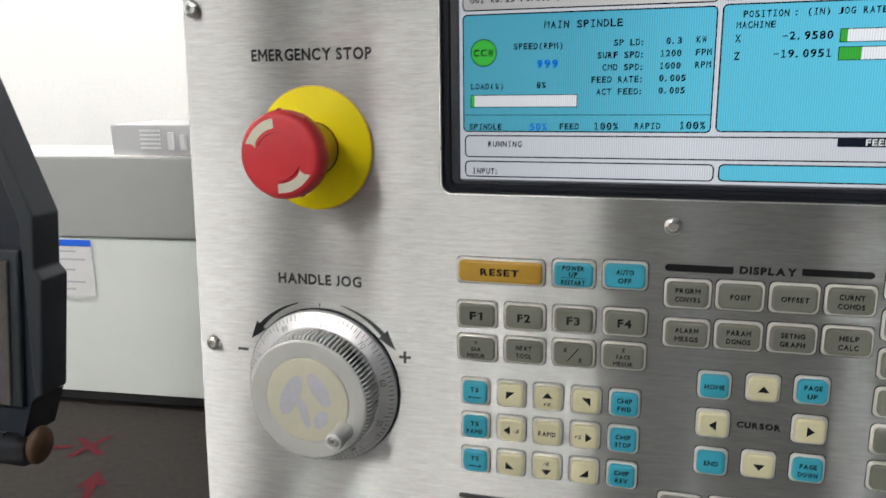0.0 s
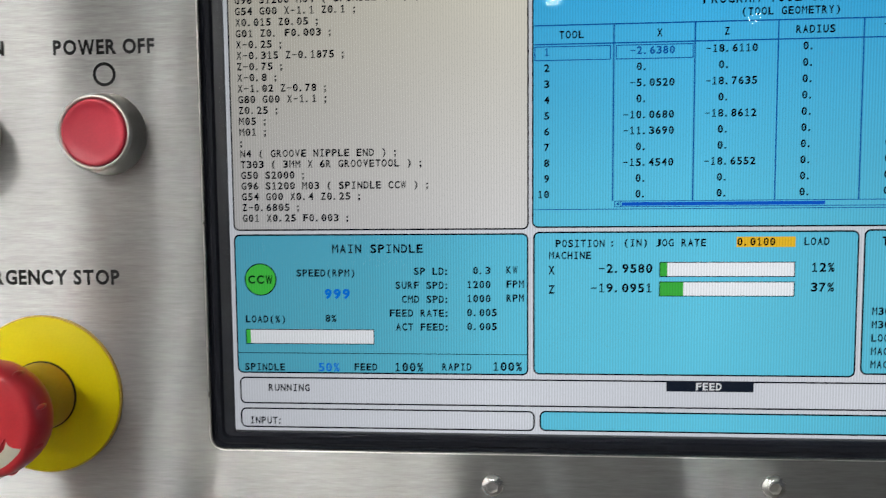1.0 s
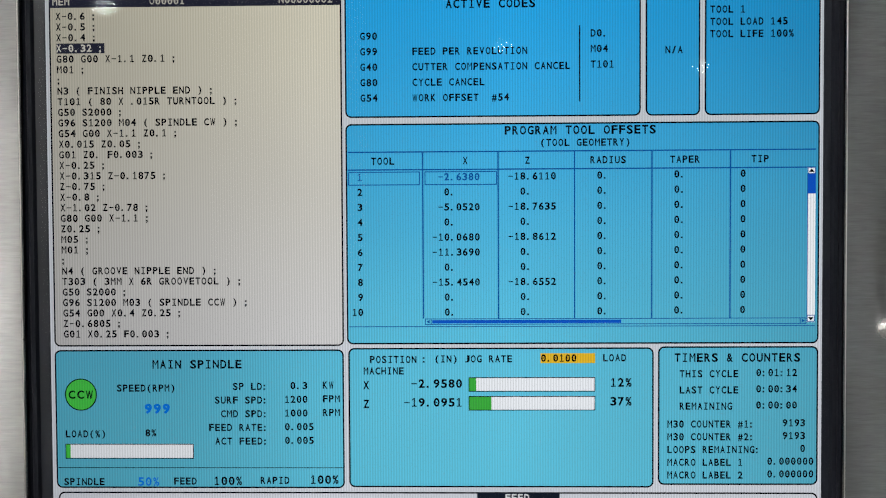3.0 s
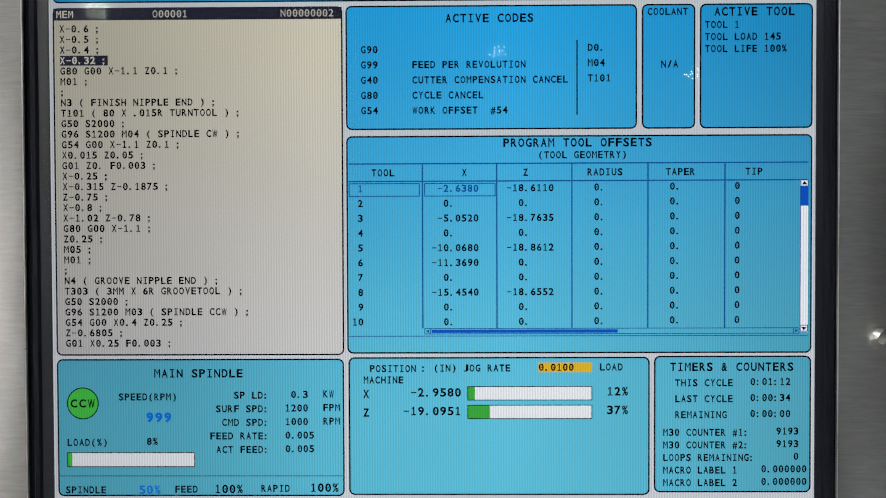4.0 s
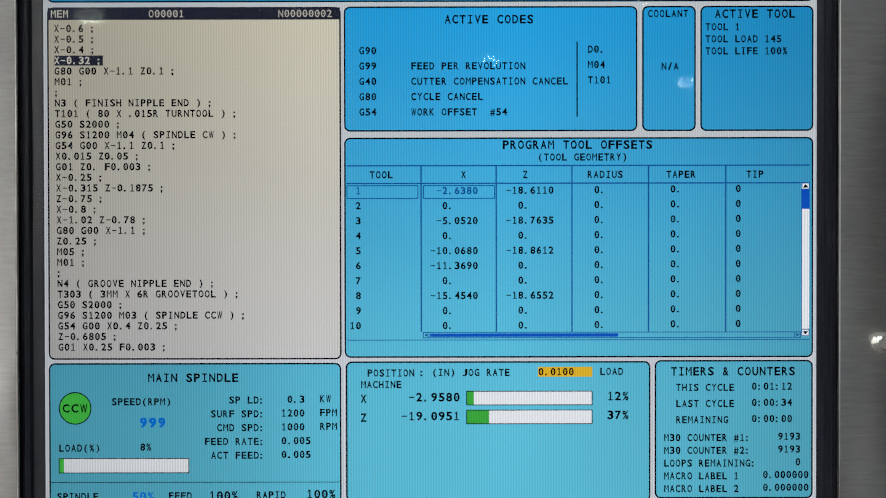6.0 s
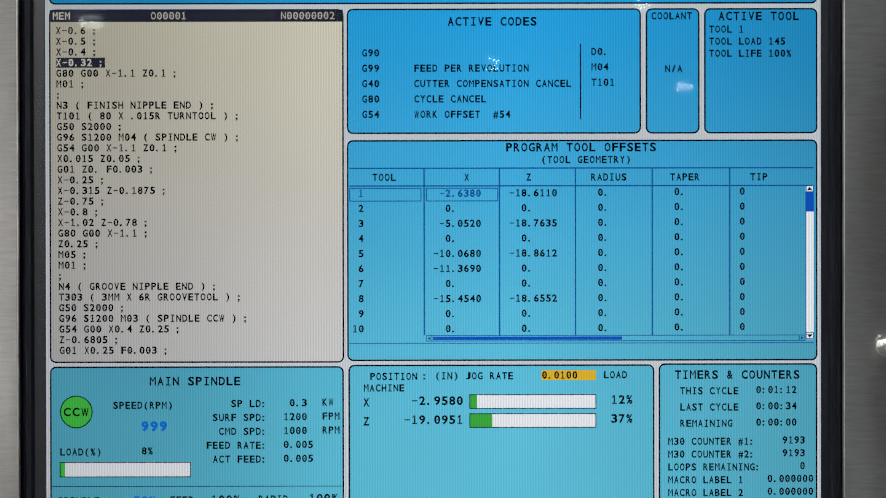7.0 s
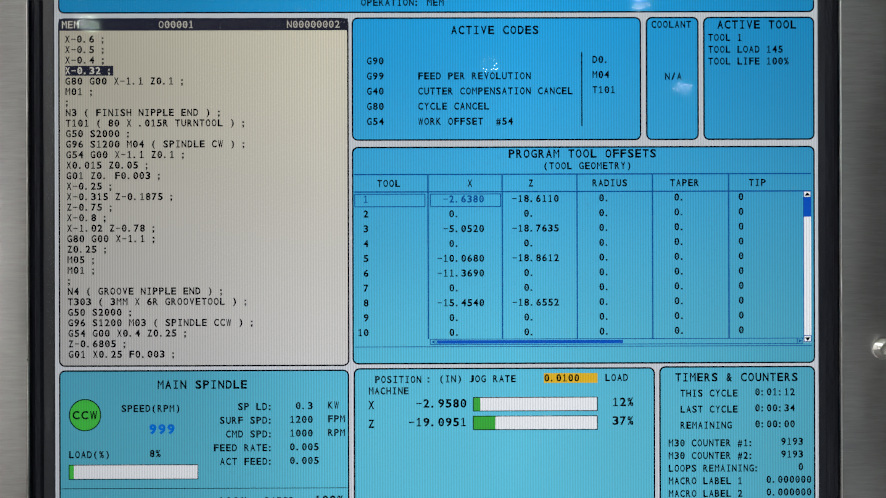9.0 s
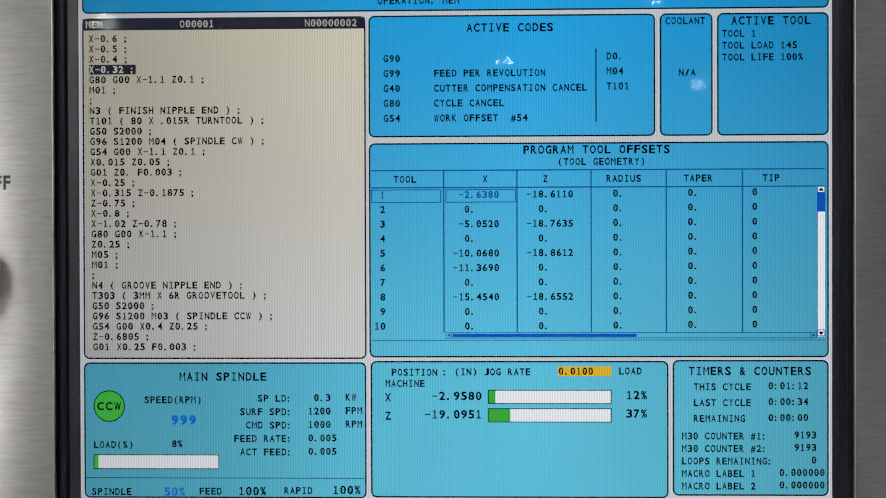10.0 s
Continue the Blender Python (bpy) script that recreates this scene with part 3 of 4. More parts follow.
    # raised edge lines beside the arrows
    for a0 in (85, 265):
        vs, fs, m = [], [], 14
        for i in range(m + 1):
            a = radians(a0 + 70 * i / m)
            for r, h in ((0.0109, 0.0), (0.0112, 0.0005), (0.0115, 0.0)):
                vs.append((r * math.cos(a), -head_height(r) - h, r * math.sin(a)))
        for i in range(m):
            for j in range(2):
                p = 3 * i + j
                fs.append((p, p + 1, p + 4, p + 3))
        obj("raised_line", vs, fs, RED, head)


emergency_stop()


# ---- power buttons ----
def power_button(x, z, cap_material, label):
    px, pz = mm(x, z)
    pb = thing("power_button", (px, FACE, pz), label, "push button", "power buttons")
    part("collar", lathe([(0.0158, 0), (0.0158, 0.0008), (0.0153, 0.0016), (0.0146, 0.0085), (0.0142, 0.0098), (0.0134, 0.0101), (0.0128, 0.0096), (0.0127, 0.006)], 64, False), SATIN, pb, "satin steel collar", True)
    part("cap", lathe([(0.0126, 0.005), (0.0126, 0.0098), (0.0122, 0.0106), (0.0114, 0.0108), (0.0106, 0.0103), (0.008, 0.0099), (0.004, 0.0097), (0.0005, 0.0097)], 64), cap_material, pb, "", True)


power_button(-198.2, 3.3, RED_CAP, "round red power button in a satin steel collar")
power_button(-257.4, 4.0, GREEN_CAP, "round dark green power button in a satin steel collar")


# ---- jog dial ----
# near-black core colour that holds the shade between the grip teeth
GROOVE_SHADE = surface("painted_groove_shade", (0.035, 0.034, 0.033), 0.6, 0.3, 0.15, 150, 2500, 0.05)


def jog_dial():
    px, pz = mm(-230.4, -230.8)
    jd = thing("jog_dial", (px, FACE, pz), "silver knurled hand jog dial with scale and crank knob", "jog dial")
    part("base_ring", lathe([(0.0446, 0), (0.0446, 0.0012), (0.0441, 0.0014)], 96), GASKET, jd, "thin black ring under the dial")
    part("scale_ring", lathe([(0.0440, 0.0012), (0.0440, 0.0026), (0.0434, 0.0034), (0.0432, 0.0035), (0.0364, 0.0073), (0.0362, 0.0074), (0.0359, 0.0075), (0.0335, 0.0076)], 96), ALUMINIUM, jd, "silver bevelled scale ring", True)

    def bevel(r):
        return 0.0034 + (0.0434 - r) / (0.0434 - 0.0362) * 0.0040 + 0.00012
    obj("pointer", [(-0.0003, -0.0002, 0.0452), (0.0003, -0.0002, 0.0452), (0.0003, -0.0002, 0.0474), (-0.0003, -0.0002, 0.0474)], [(0, 1, 2, 3)], INK, jd, "short black pointer mark")
    for i in range(100):
        a = radians(90 + 3.6 * i)
        r1, r0 = 0.0430, (0.0386 if i % 10 == 0 else 0.0398 if i % 5 == 0 else 0.0405)
        w = 0.00016
        q = []
        for r, s in ((r0, -1), (r1, -1), (r1, 1), (r0, 1)):
            q.append((r * math.cos(a) - s * w * math.sin(a), -bevel(r), r * math.sin(a) + s * w * math.cos(a)))
        obj("tick", q, [(0, 1, 2, 3)], INK, jd)
    for k in range(10):
        a = radians(83 + 36 * (k - 8))
        word = str(10 * k) if k else "0"
        pts, faces, (x0, x1, z0, z1) = letters(word, 0.0)
        s = 0.0030 / (z1 - z0)
        vs = []
        for x, z in pts:
            u, v = (x - (x0 + x1) / 2) * s, (z - (z0 + z1) / 2) * s + 0.0382
            vx, vz = u * math.cos(a - math.pi / 2) - v * math.sin(a - math.pi / 2), u * math.sin(a - math.pi / 2) + v * math.cos(a - math.pi / 2)
            vs.append((vx, -bevel(math.hypot(vx, vz)) - 0.0001, vz))
        obj("scale_number", vs, faces, GREY_INK, jd)
    # knurled grip: straight teeth, with the shade of the gaps painted on the core
    part("grip_core", lathe([(0.0326, 0.0074), (0.0326, 0.0190), (0.0334, 0.0204)], 96, False), GROOVE_SHADE, jd, "grip core painted dark for the shade between the teeth", True)
    bm, teeth, rings = bmesh.new(), 90, []
    w = math.pi / teeth
    for h, top in ((0.0076, 0.0350), (0.0186, 0.0350), (0.0200, 0.0336)):
        rings.append([bm.verts.new((r * math.cos(o * w), -h, r * math.sin(o * w))) for r, o in ((0.0324, -0.5), (top, -0.34), (top, 0.34), (0.0324, 0.5))])
    for p, q in zip(rings, rings[1:]):
        for i in range(3):
            bm.faces.new((p[i], p[i + 1], q[i + 1], q[i]))
    bm.faces.new(rings[-1])
    tooth = part("grip_tooth", bm, GRIP, jd)
    for k in range(1, teeth):
        twin = new("grip_tooth", tooth.data)
        twin.parent = jd
        twin.rotation_euler.y = 2 * math.pi * k / teeth
    part("knob_face", lathe([(0.0335, 0.0203), (0.0331, 0.0211), (0.0324, 0.0214), (0.0321, 0.0214), (0.0244, 0.0214), (0.0241, 0.0214), (0.0239, 0.0208), (0.0234, 0.0208)], 96), ALU_FACE, jd, "matt grey knob face", True)
    badge = part("badge", lathe([(0.0238, 0.0207), (0.0237, 0.0215), (0.0226, 0.0218), (0.001, 0.0219)], 72), BADGE, jd, "cream domed badge with faded lilac print", True)
    for bx, bz, bw, bh, tilt in ((-0.0075, 0.002, 0.0042, 0.0105, -25), (0.0062, 0.0055, 0.0038, 0.0085, 30), (0.0065, -0.0085, 0.003, 0.005, -35), (-0.0015, -0.006, 0.0022, 0.0075, 15)):
        c, s = math.cos(radians(tilt)), math.sin(radians(tilt))
        pts = [(bx + bw * math.cos(t) * c - bh * math.sin(t) * s, bz + bw * math.cos(t) * s + bh * math.sin(t) * c) for t in (2 * math.pi * i / 24 for i in range(24))]
        flat(badge, "faded_print", [(1.2 * a, 1.2 * b) for a, b in pts], LILAC, -0.02205)
    # crank knob near the rim
    kx, kz = 0.0204, -0.0150
    bm = stack(bmesh.new(), [(circle(r, 28, kx, kz), h) for r, h in ((0.0052, 0.0208), (0.0052, 0.0225), (0.0046, 0.0240), (0.0049, 0.0310), (0.0049, 0.0345), (0.0043, 0.0356), (0.0031, 0.0356), (0.0030, 0.0346))], False)
    crank = part("crank_knob", bm, ALUMINIUM, jd, "small turned crank knob", True)
    part("crank_screw", stack(bmesh.new(), [(circle(0.0030, 24, kx, kz), 0.0340), (circle(0.0027, 24, kx, kz), 0.0352), (circle(0.0012, 24, kx, kz), 0.0353), (circle(0.0010, 24, kx, kz), 0.0342)]), SATIN, crank, "slotted screw in the crank knob", True)


jog_dial()


# ---- keypad ----
def key(x, z, w, h, material, colour, words=(), mark=None, group="panel keys", tag=False, size=None):
    px, pz = mm(x, z)
    said = " ".join(s for s, *_ in words)
    ky = thing("key", (px, FACE, pz), colour + " rubber key with pale rim" + (" marked " + said if said else ""), "key", group)
    W, H, c = w / 1000, h / 1000, 0.0026

    def outline(inset, r):
        if not tag:
            return rr_loop(W - 2 * inset, H - 2 * inset, r)
        base = rr_loop(W - 2 * inset, H - 2 * inset, r)
        return [(px2 - max(0.0, px2 - (W / 2 - inset - 0.0046)) * abs(pz2) / (H / 2) * 0.85, pz2) for px2, pz2 in base]
    part("slot", stack(bmesh.new(), [(outline(-0.0006, c), 0.0), (outline(-0.0005, c), 0.0002), (outline(0.0, c), 0.00022)], False), GASKET, ky, "dark slot round the key")
    part("rim", stack(bmesh.new(), [(outline(-0.0002, c), 0.0), (outline(-0.0002, c), 0.0009), (outline(0.0002, c), 0.0015), (outline(0.0008, c), 0.0017), (outline(0.0012, c), 0.0008)], False), KEY_RIM, ky, "pale glossy key rim", True)
    cap = part("cap", stack(bmesh.new(), [(outline(0.0009, c), 0.0004), (outline(0.0010, c), 0.0024), (outline(0.0014, c), 0.0031), (outline(0.0022, c * 0.9), 0.0034), (outline(0.0034, c * 0.6), 0.0034)]), material, ky)
    for s, lx, lz, lh, lw in words:
        legend(cap, s, lx / 1000, lz / 1000, lh / 1000, -0.00355, INK, lw / 1000, 0.042)
    if mark:
        flat(cap, "mark", [(a / 1000, b / 1000) for a, b in mark], INK, -0.00355)
    return ky


def two(a, b, wa, wb, h=2.5):
    return ((a, 0, 2.1, h, wa), (b, 0, -2.1, h, wb))


key(-130.6, -159.9, 44.2, 12.9, KEY_GOLD, "gold", (("RESET", 0, 0, 3.6, 19.5),))
key(-94.3, -159.2, 20.6, 13.8, KEY_BLUE, "turquoise", (("POWER", 0, 3.5, 2.4, 10.5), ("UP", 0, 0.5, 2.4, 4.2), ("RESTART", 0, -3.6, 2.4, 11.5)), [(-5.8, -1.45), (5.8, -1.45), (5.8, -1.15), (-5.8, -1.15)])
key(-70.0, -158.5, 20.9, 13.8, KEY_BLUE, "turquoise", two("AUTO", "OFF", 8.2, 6.2))
for i, s in enumerate(("F1", "F2", "F3", "F4")):
    key(-142.6 + 24.45 * i, -183.2 + 0.45 * i, 20.7, 13.7, KEY_GREY, "grey", ((s, 0, 0, 4.3, 6.6),), group="function keys")
key(-142.6, -201.2, 20.7, 13.9, KEY_GREY, "grey", (("X", 0, 3.9, 2.0, 1.8), ("DIA", 0, 0.2, 2.2, 5.0), ("MESUR", 0, -3.3, 2.2, 9.4)), group="function keys")
key(-118.0, -200.6, 20.9, 13.7, KEY_GREY, "grey", two("NEXT", "TOOL", 8.0, 8.0), group="function keys")
key(-93.5, -199.9, 21.0, 13.9, KEY_GREY, "grey", (("X", -3.8, 2.4, 2.2, 2.0), ("Z", 3.6, -2.6, 2.2, 2.0)), [(-2.9, -3.3), (-2.4, -3.5), (3.0, 3.4), (2.5, 3.6)], group="function keys")
key(-69.2, -199.2, 21.2, 13.8, KEY_GREY, "grey", (("Z", 0, 3.9, 2.0, 1.8), ("FACE", 0, 0.2, 2.2, 6.6), ("MESUR", 0, -3.3, 2.2, 9.4)), group="function keys")

COLS, ROWS = (-143.6, -124.6, -105.6, -86.6, -67.7), (-224.6, -243.9, -263.6)
JOG = "axis jog keys"
TIP = {"up": [(-2.6, -1.3), (2.6, -1.3), (0, 1.9)], "down": [(-2.6, 1.3), (0, -1.9), (2.6, 1.3)], "left": [(1.4, -2.5), (1.4, 2.5), (-2.0, 0)], "right": [(-1.4, 2.5), (-1.4, -2.5), (2.0, 0)]}


def moved(pts, dx, dz, k=1.0):
    return [(a * k + dx, b * k + dz) for a, b in pts]


def jog(c, r, *args):
    dz = 0.35 * (c - 2)
    return key(COLS[c], ROWS[r] + dz, 14.9, 14.2, *args, group=JOG)


arrow_l = [(-3.6, -2.4), (-2.2, -1.5), (-2.2, -2.1), (3.6, -2.1), (3.6, -2.7), (-2.2, -2.7), (-2.2, -3.3)]
jog(0, 0, KEY_BLUE, "turquoise", (("TS", 0, 2.0, 2.6, 4.6),), arrow_l[::-1])
jog(0, 1, KEY_BLUE, "turquoise", (("TS", 0, 2.2, 2.5, 4.4), ("RAPID", 0, -2.2, 2.5, 8.6)))
jog(0, 2, KEY_BLUE, "turquoise", (("TS", 0, 2.0, 2.6, 4.6),), [(-a, b) for a, b in arrow_l])
jog(1, 0, KEY_CREAM, "cream", (), [(-2.4, 2.2), (-2.4, -2.0), (2.2, 2.2)])
jog(2, 0, KEY_CREAM, "cream", (("+X", 0, -3.0, 2.0, 4.0),), moved(TIP["up"], 0, 1.6))
jog(3, 0, KEY_CREAM, "cream", (), [(-2.2, 2.2), (2.4, -2.0), (2.4, 2.2)])
jog(4, 0, KEY_BLUE, "turquoise", two("CHIP", "FWD", 7.4, 6.6, 2.6))
jog(1, 1, KEY_CREAM, "cream", (("-Z", 3.2, 0, 2.0, 3.2),), moved(TIP["left"], -1.6, 0))
jog(2, 1, KEY_CREAM, "cream", (("RAPID", 0, 0, 2.5, 9.0),))
jog(3, 1, KEY_CREAM, "cream", (("+Z", -3.2, 0, 2.0, 3.6),), moved(TIP["right"], 1.8, 0))
jog(4, 1, KEY_BLUE, "turquoise", two("CHIP", "STOP", 7.4, 7.8, 2.6))
jog(1, 2, KEY_CREAM, "cream", (), [(-2.4, -2.2), (2.2, -2.2), (-2.4, 2.0)])
jog(2, 2, KEY_CREAM, "cream", (("-X", 0, 3.0, 2.0, 3.4),), moved(TIP["down"], 0, -1.6))
jog(3, 2, KEY_CREAM, "cream", (), [(-2.2, -2.2), (2.4, -2.2), (2.4, 2.0)])
jog(4, 2, KEY_BLUE, "turquoise", two("CHIP", "REV", 7.4, 6.2, 2.6))

DISPLAY = "display keys"
for i, (a, b, wa, wb) in enumerate((("PRGRM", "CONVRS", 11.2, 11.2), ("POSIT", "", 8.8, 0), ("OFFSET", "", 11.8, 0), ("CURNT", "COMDS", 10.4, 11.0))):
    key(-41.1 + 23.05 * i, -165.8 + 0.4 * i, 20.8, 13.9, KEY_GREY, "grey", two(a, b, wa, wb) if b else ((a, 0, 0, 2.5, wa),), group=DISPLAY)
for i, (a, b, wa, wb) in enumerate((("ALARM", "MESGS", 10.6, 10.6), ("PARAM", "DGNOS", 10.6, 10.6), ("SETNG", "GRAPH", 10.2, 10.6), ("HELP", "CALC", 8.2, 8.4))):
    key(-40.7 + 23.1 * i, -185.2 + 0.5 * i, 20.9, 14.0, KEY_GREY, "grey", two(a, b, wa, wb), group=DISPLAY)
CUR = "cursor keys"
key(-26.5, -210.2, 14.9, 13.6, KEY_BLUE, "turquoise", (("HOME", 0, 0, 2.5, 9.2),), group=CUR)
key(-4.9, -209.5, 14.9, 13.5, KEY_CREAM, "cream", (), TIP["up"], group=CUR)
key(16.1, -208.6, 14.9, 13.5, KEY_BLUE, "turquoise", two("PAGE", "UP", 7.6, 4.4, 2.4), group=CUR)
key(-26.0, -229.8, 15.2, 14.0, KEY_CREAM, "cream", (), TIP["left"], group=CUR)
key(16.6, -228.2, 15.0, 13.8, KEY_CREAM, "cream", (), TIP["right"], group=CUR)
key(-25.7, -249.8, 15.1, 13.8, KEY_BLUE, "turquoise", (("END", 0, 0, 2.5, 6.6),), group=CUR)
key(-4.2, -248.8, 15.1, 13.8, KEY_CREAM, "cream", (), TIP["down"], group=CUR)
key(17.3, -248.0, 15.1, 13.8, KEY_BLUE, "turquoise", two("PAGE", "DOWN", 7.6, 8.6, 2.4), group=CUR)
MODE = "mode keys"
for i, words in enumerate(((("EDIT", -1, 0, 2.5, 6.8),), (("MEM", -1, 0, 2.5, 6.6),), (("MDI", -1, 2.1, 2.4, 5.6), ("DNC", -1, -2.1, 2.4, 6.0)), (("HAND", -1, 2.1, 2.4, 7.6), ("JOG", -1, -2.1, 2.4, 6.0)), (), ())):
    key(50.6 + 0.3 * i, -156.4 - 18.3 * i, 18.4, 14.2, KEY_GREY, "grey arrow-shaped", words, group=MODE, tag=True)
for i in range(4):
    key(-39.2 + 24.0 * i, -276.6 + 0.8 * i, 20.6, 14.0, KEY_GREY, "grey", (), group="lower keys")


# ---- display ----
U = 0.304 / 1024      # one display pixel
def sx(u):
    return (u - 512) * U
def sz(v):
    return (384 - v) * U


lcd = thing("lcd_display", (0, 0, PZ), "lit colour display with blue and beige program windows", "display")
YB, YF, YL, YT, YG = 0.0, -0.00010, -0.00018, -0.00026, -0.0007


def lit_rect(parent, name, u0, u1, v0, v1, material, y=YF, label="", r=0):
    w, h = (u1 - u0) * U, (v1 - v0) * U
    pts = rr_loop(w, h, r * U, 5) if r else [(w / 2, h / 2), (-w / 2, h / 2), (-w / 2, -h / 2), (w / 2, -h / 2)]
    cx, cz = sx((u0 + u1) / 2), sz((v0 + v1) / 2)
    return obj(name, [(cx + x, y, cz + z) for x, z in pts], [tuple(range(len(pts)))], material, parent, label)


def frame_line(parent, u0, u1, v0, v1, material, line=1.6, r=8, y=YL, name="border"):
    w, h = (u1 - u0) * U, (v1 - v0) * U
    a = rr_loop(w, h, max(r, 0.5) * U, 5)
    b = rr_loop(w - 2 * line * U, h - 2 * line * U, max(r - line, 0.3) * U, 5)
    cx, cz = sx((u0 + u1) / 2), sz((v0 + v1) / 2)
    k = len(a)
    return obj(name, [(cx + x, y, cz + z) for x, z in a + b], [(i, (i + 1) % k, k + (i + 1) % k, k + i) for i in range(k)], material, parent)


def rule(parent, u0, v0, u1, v1, material, line=1.7, y=YL, name="rule"):
    if abs(u1 - u0) > abs(v1 - v0):
        return lit_rect(parent, name, u0, u1, v0 - line / 2, v0 + line / 2, material, y)
    return lit_rect(parent, name, u0 - line / 2, u0 + line / 2, v0, v1, material, y)


NARROW = {"(": 0.5, ")": 0.5, "/": 0.7}


def screen_text(parent, s, u, v, cell=8.0, h=9.6, material=TXT, bold=0.028, y=YT):
    """A line of even-width letters; u is its left side, v its middle."""
    _, _, (_, _, b0, b1) = letters("H", bold)
    k = h * U / (b1 - b0)
    vs, fs = [], []

    def put(poly):
        base = len(vs)
        vs.extend((x, y, z) for x, z in poly)
        fs.append(tuple(range(base, base + len(poly))))

    def bar(x0, x1, z0, z1):
        put([(x1, z1), (x0, z1), (x0, z0), (x1, z0)])
    for i, ch in enumerate(s):
        if ch == " ":
            continue
        cw = cell * U
        cx, base = sx(u) + (i + 0.5) * cw, sz(v) - h * U / 2
        t = 0.155 * h * U
        if ch == "I":
            bar(cx - 0.3 * cw, cx + 0.3 * cw, base, base + t * 0.9)
            bar(cx - 0.3 * cw, cx + 0.3 * cw, base + h * U - t * 0.9, base + h * U)
            bar(cx - t / 2, cx + t / 2, base + t * 0.9, base + h * U - t * 0.9)
            continue
        if ch == "1":
            bar(cx - t / 2, cx + t / 2, base + t * 0.8, base + h * U)
            bar(cx - 0.32 * cw, cx + 0.32 * cw, base, base + t * 0.8)
            put([(cx - t / 2, base + h * U), (cx - 0.30 * cw, base + 0.80 * h * U), (cx - 0.30 * cw, base + 0.68 * h * U), (cx - t / 2, base + 0.84 * h * U)])
            continue
        if ch == "M":
            e = 0.40 * cw
            bar(cx - e, cx - e + t * 0.95, base, base + h * U)
            bar(cx + e - t * 0.95, cx + e, base, base + h * U)
            for sd in (-1, 1):
                q = [(cx + sd * (e - t * 0.95), base + h * U), (cx, base + 0.58 * h * U), (cx, base + 0.38 * h * U), (cx + sd * (e - t * 0.95), base + 0.76 * h * U)]
                put(q[::-1] if sd < 0 else q)
            continue
        if ch in ".:;":
            d = 0.12 * h * U
            qx = cx - 0.2 * cw
            bar(qx - d, qx + d, base, base + 1.9 * d)
            if ch != ".":
                bar(qx - d, qx + d, base + 0.5 * h * U, base + 0.5 * h * U + 1.9 * d)
            if ch == ";":
                put([(qx + d, base), (qx - 0.2 * d, base), (qx - d, base - 1.5 * d), (qx, base - 1.5 * d)])
            continue
        if ch == "-":
            bar(cx - 0.36 * cw, cx + 0.36 * cw, base + 0.42 * h * U, base + 0.42 * h * U + t * 0.85)
            continue
        pts, faces, (x0, x1, z0, z1) = letters(ch, bold)
        want = NARROW.get(ch, 0.80) * cw
        kx, px = want / (x1 - x0), cx
        off = len(vs)
        tall, low = (1.16 * h * U / (z1 - z0), 0.16 * h * U) if ch in "()" else (k, 0.0)
        foot = z0 if ch in "()" else b0
        vs.extend((px + (x - (x0 + x1) / 2) * kx, y, base - low + (z - foot) * tall) for x, z in pts)
        fs.extend(tuple(j + off for j in f) for f in faces)
        if ch == "0":
            bar(cx - 0.07 * cw, cx + 0.07 * cw, base + 0.42 * h * U, base + 0.58 * h * U)
    return obj("lettering", vs, fs, material, parent)


def window(u0, u1, v0, v1, material, label, r=8):
    w = lit_rect(lcd, "window", u0, u1, v0, v1, material, YF, label, r)
    frame_line(w, u0, u1, v0, v1, TXT, 2.0, r)
    return w


# bezel, gasket and backlit sheet
bm = bmesh.new()
def ring_bm(bm, w0, h0, w1, h1, r0, r1, y0, y1, cx=0.0, cz=0.0):
    a = [bm.verts.new((cx + x, y0, cz + z)) for x, z in rr_loop(w0, h0, r0, 5)]
    b = [bm.verts.new((cx + x, y1, cz + z)) for x, z in rr_loop(w1, h1, r1, 5)]
    for i in range(len(a)):
        j = (i + 1) % len(a)
        bm.faces.new((a[i], a[j], b[j], b[i]))
for w0, h0, w1, h1, r0, r1, y0, y1 in ((0.3230, 0.2460, 0.3165, 0.2395, 0.005, 0.0045, -0.0006, -0.0006), (0.3165, 0.2395, 0.3147, 0.2377, 0.0045, 0.004, -0.0006, -0.0016), (0.3147, 0.2377, 0.3115, 0.2345, 0.004, 0.003, -0.0016, -0.0016), (0.3115, 0.2345, 0.3100, 0.2330, 0.003, 0.003, -0.0016, -0.0004)):
    ring_bm(bm, w0, h0, w1, h1, r0, r1, y0, y1, -0.0010, -0.0002)
bmesh.ops.remove_doubles(bm, verts=bm.verts[:], dist=1e-5)
part("gasket", bm, GASKET, lcd, "black rubber display gasket")
bm = bmesh.new()
ring_bm(bm, 0.3120, 0.2350, 0.3033, 0.2290, 0.003, 0.001, -0.0003, -0.0003, -0.0002, -0.001)
ring_bm(bm, 0.3033, 0.2290, 0.3027, 0.2284, 0.001, 0.001, -0.0003, 0.0002, -0.0002, -0.001)
bmesh.ops.remove_doubles(bm, verts=bm.verts[:], dist=1e-5)
part("bezel", bm, BEZEL, lcd, "dark navy display bezel")
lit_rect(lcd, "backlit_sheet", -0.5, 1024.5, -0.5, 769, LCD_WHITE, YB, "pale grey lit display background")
pane = lit_rect(lcd, "front_glass", -8, 1032, -8, 778, GLASS, YG, "clear display glass")
pane.visible_shadow = False

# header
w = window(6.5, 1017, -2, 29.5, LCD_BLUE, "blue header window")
screen_text(w, "OPERATION: MEM", 410, 15.3)

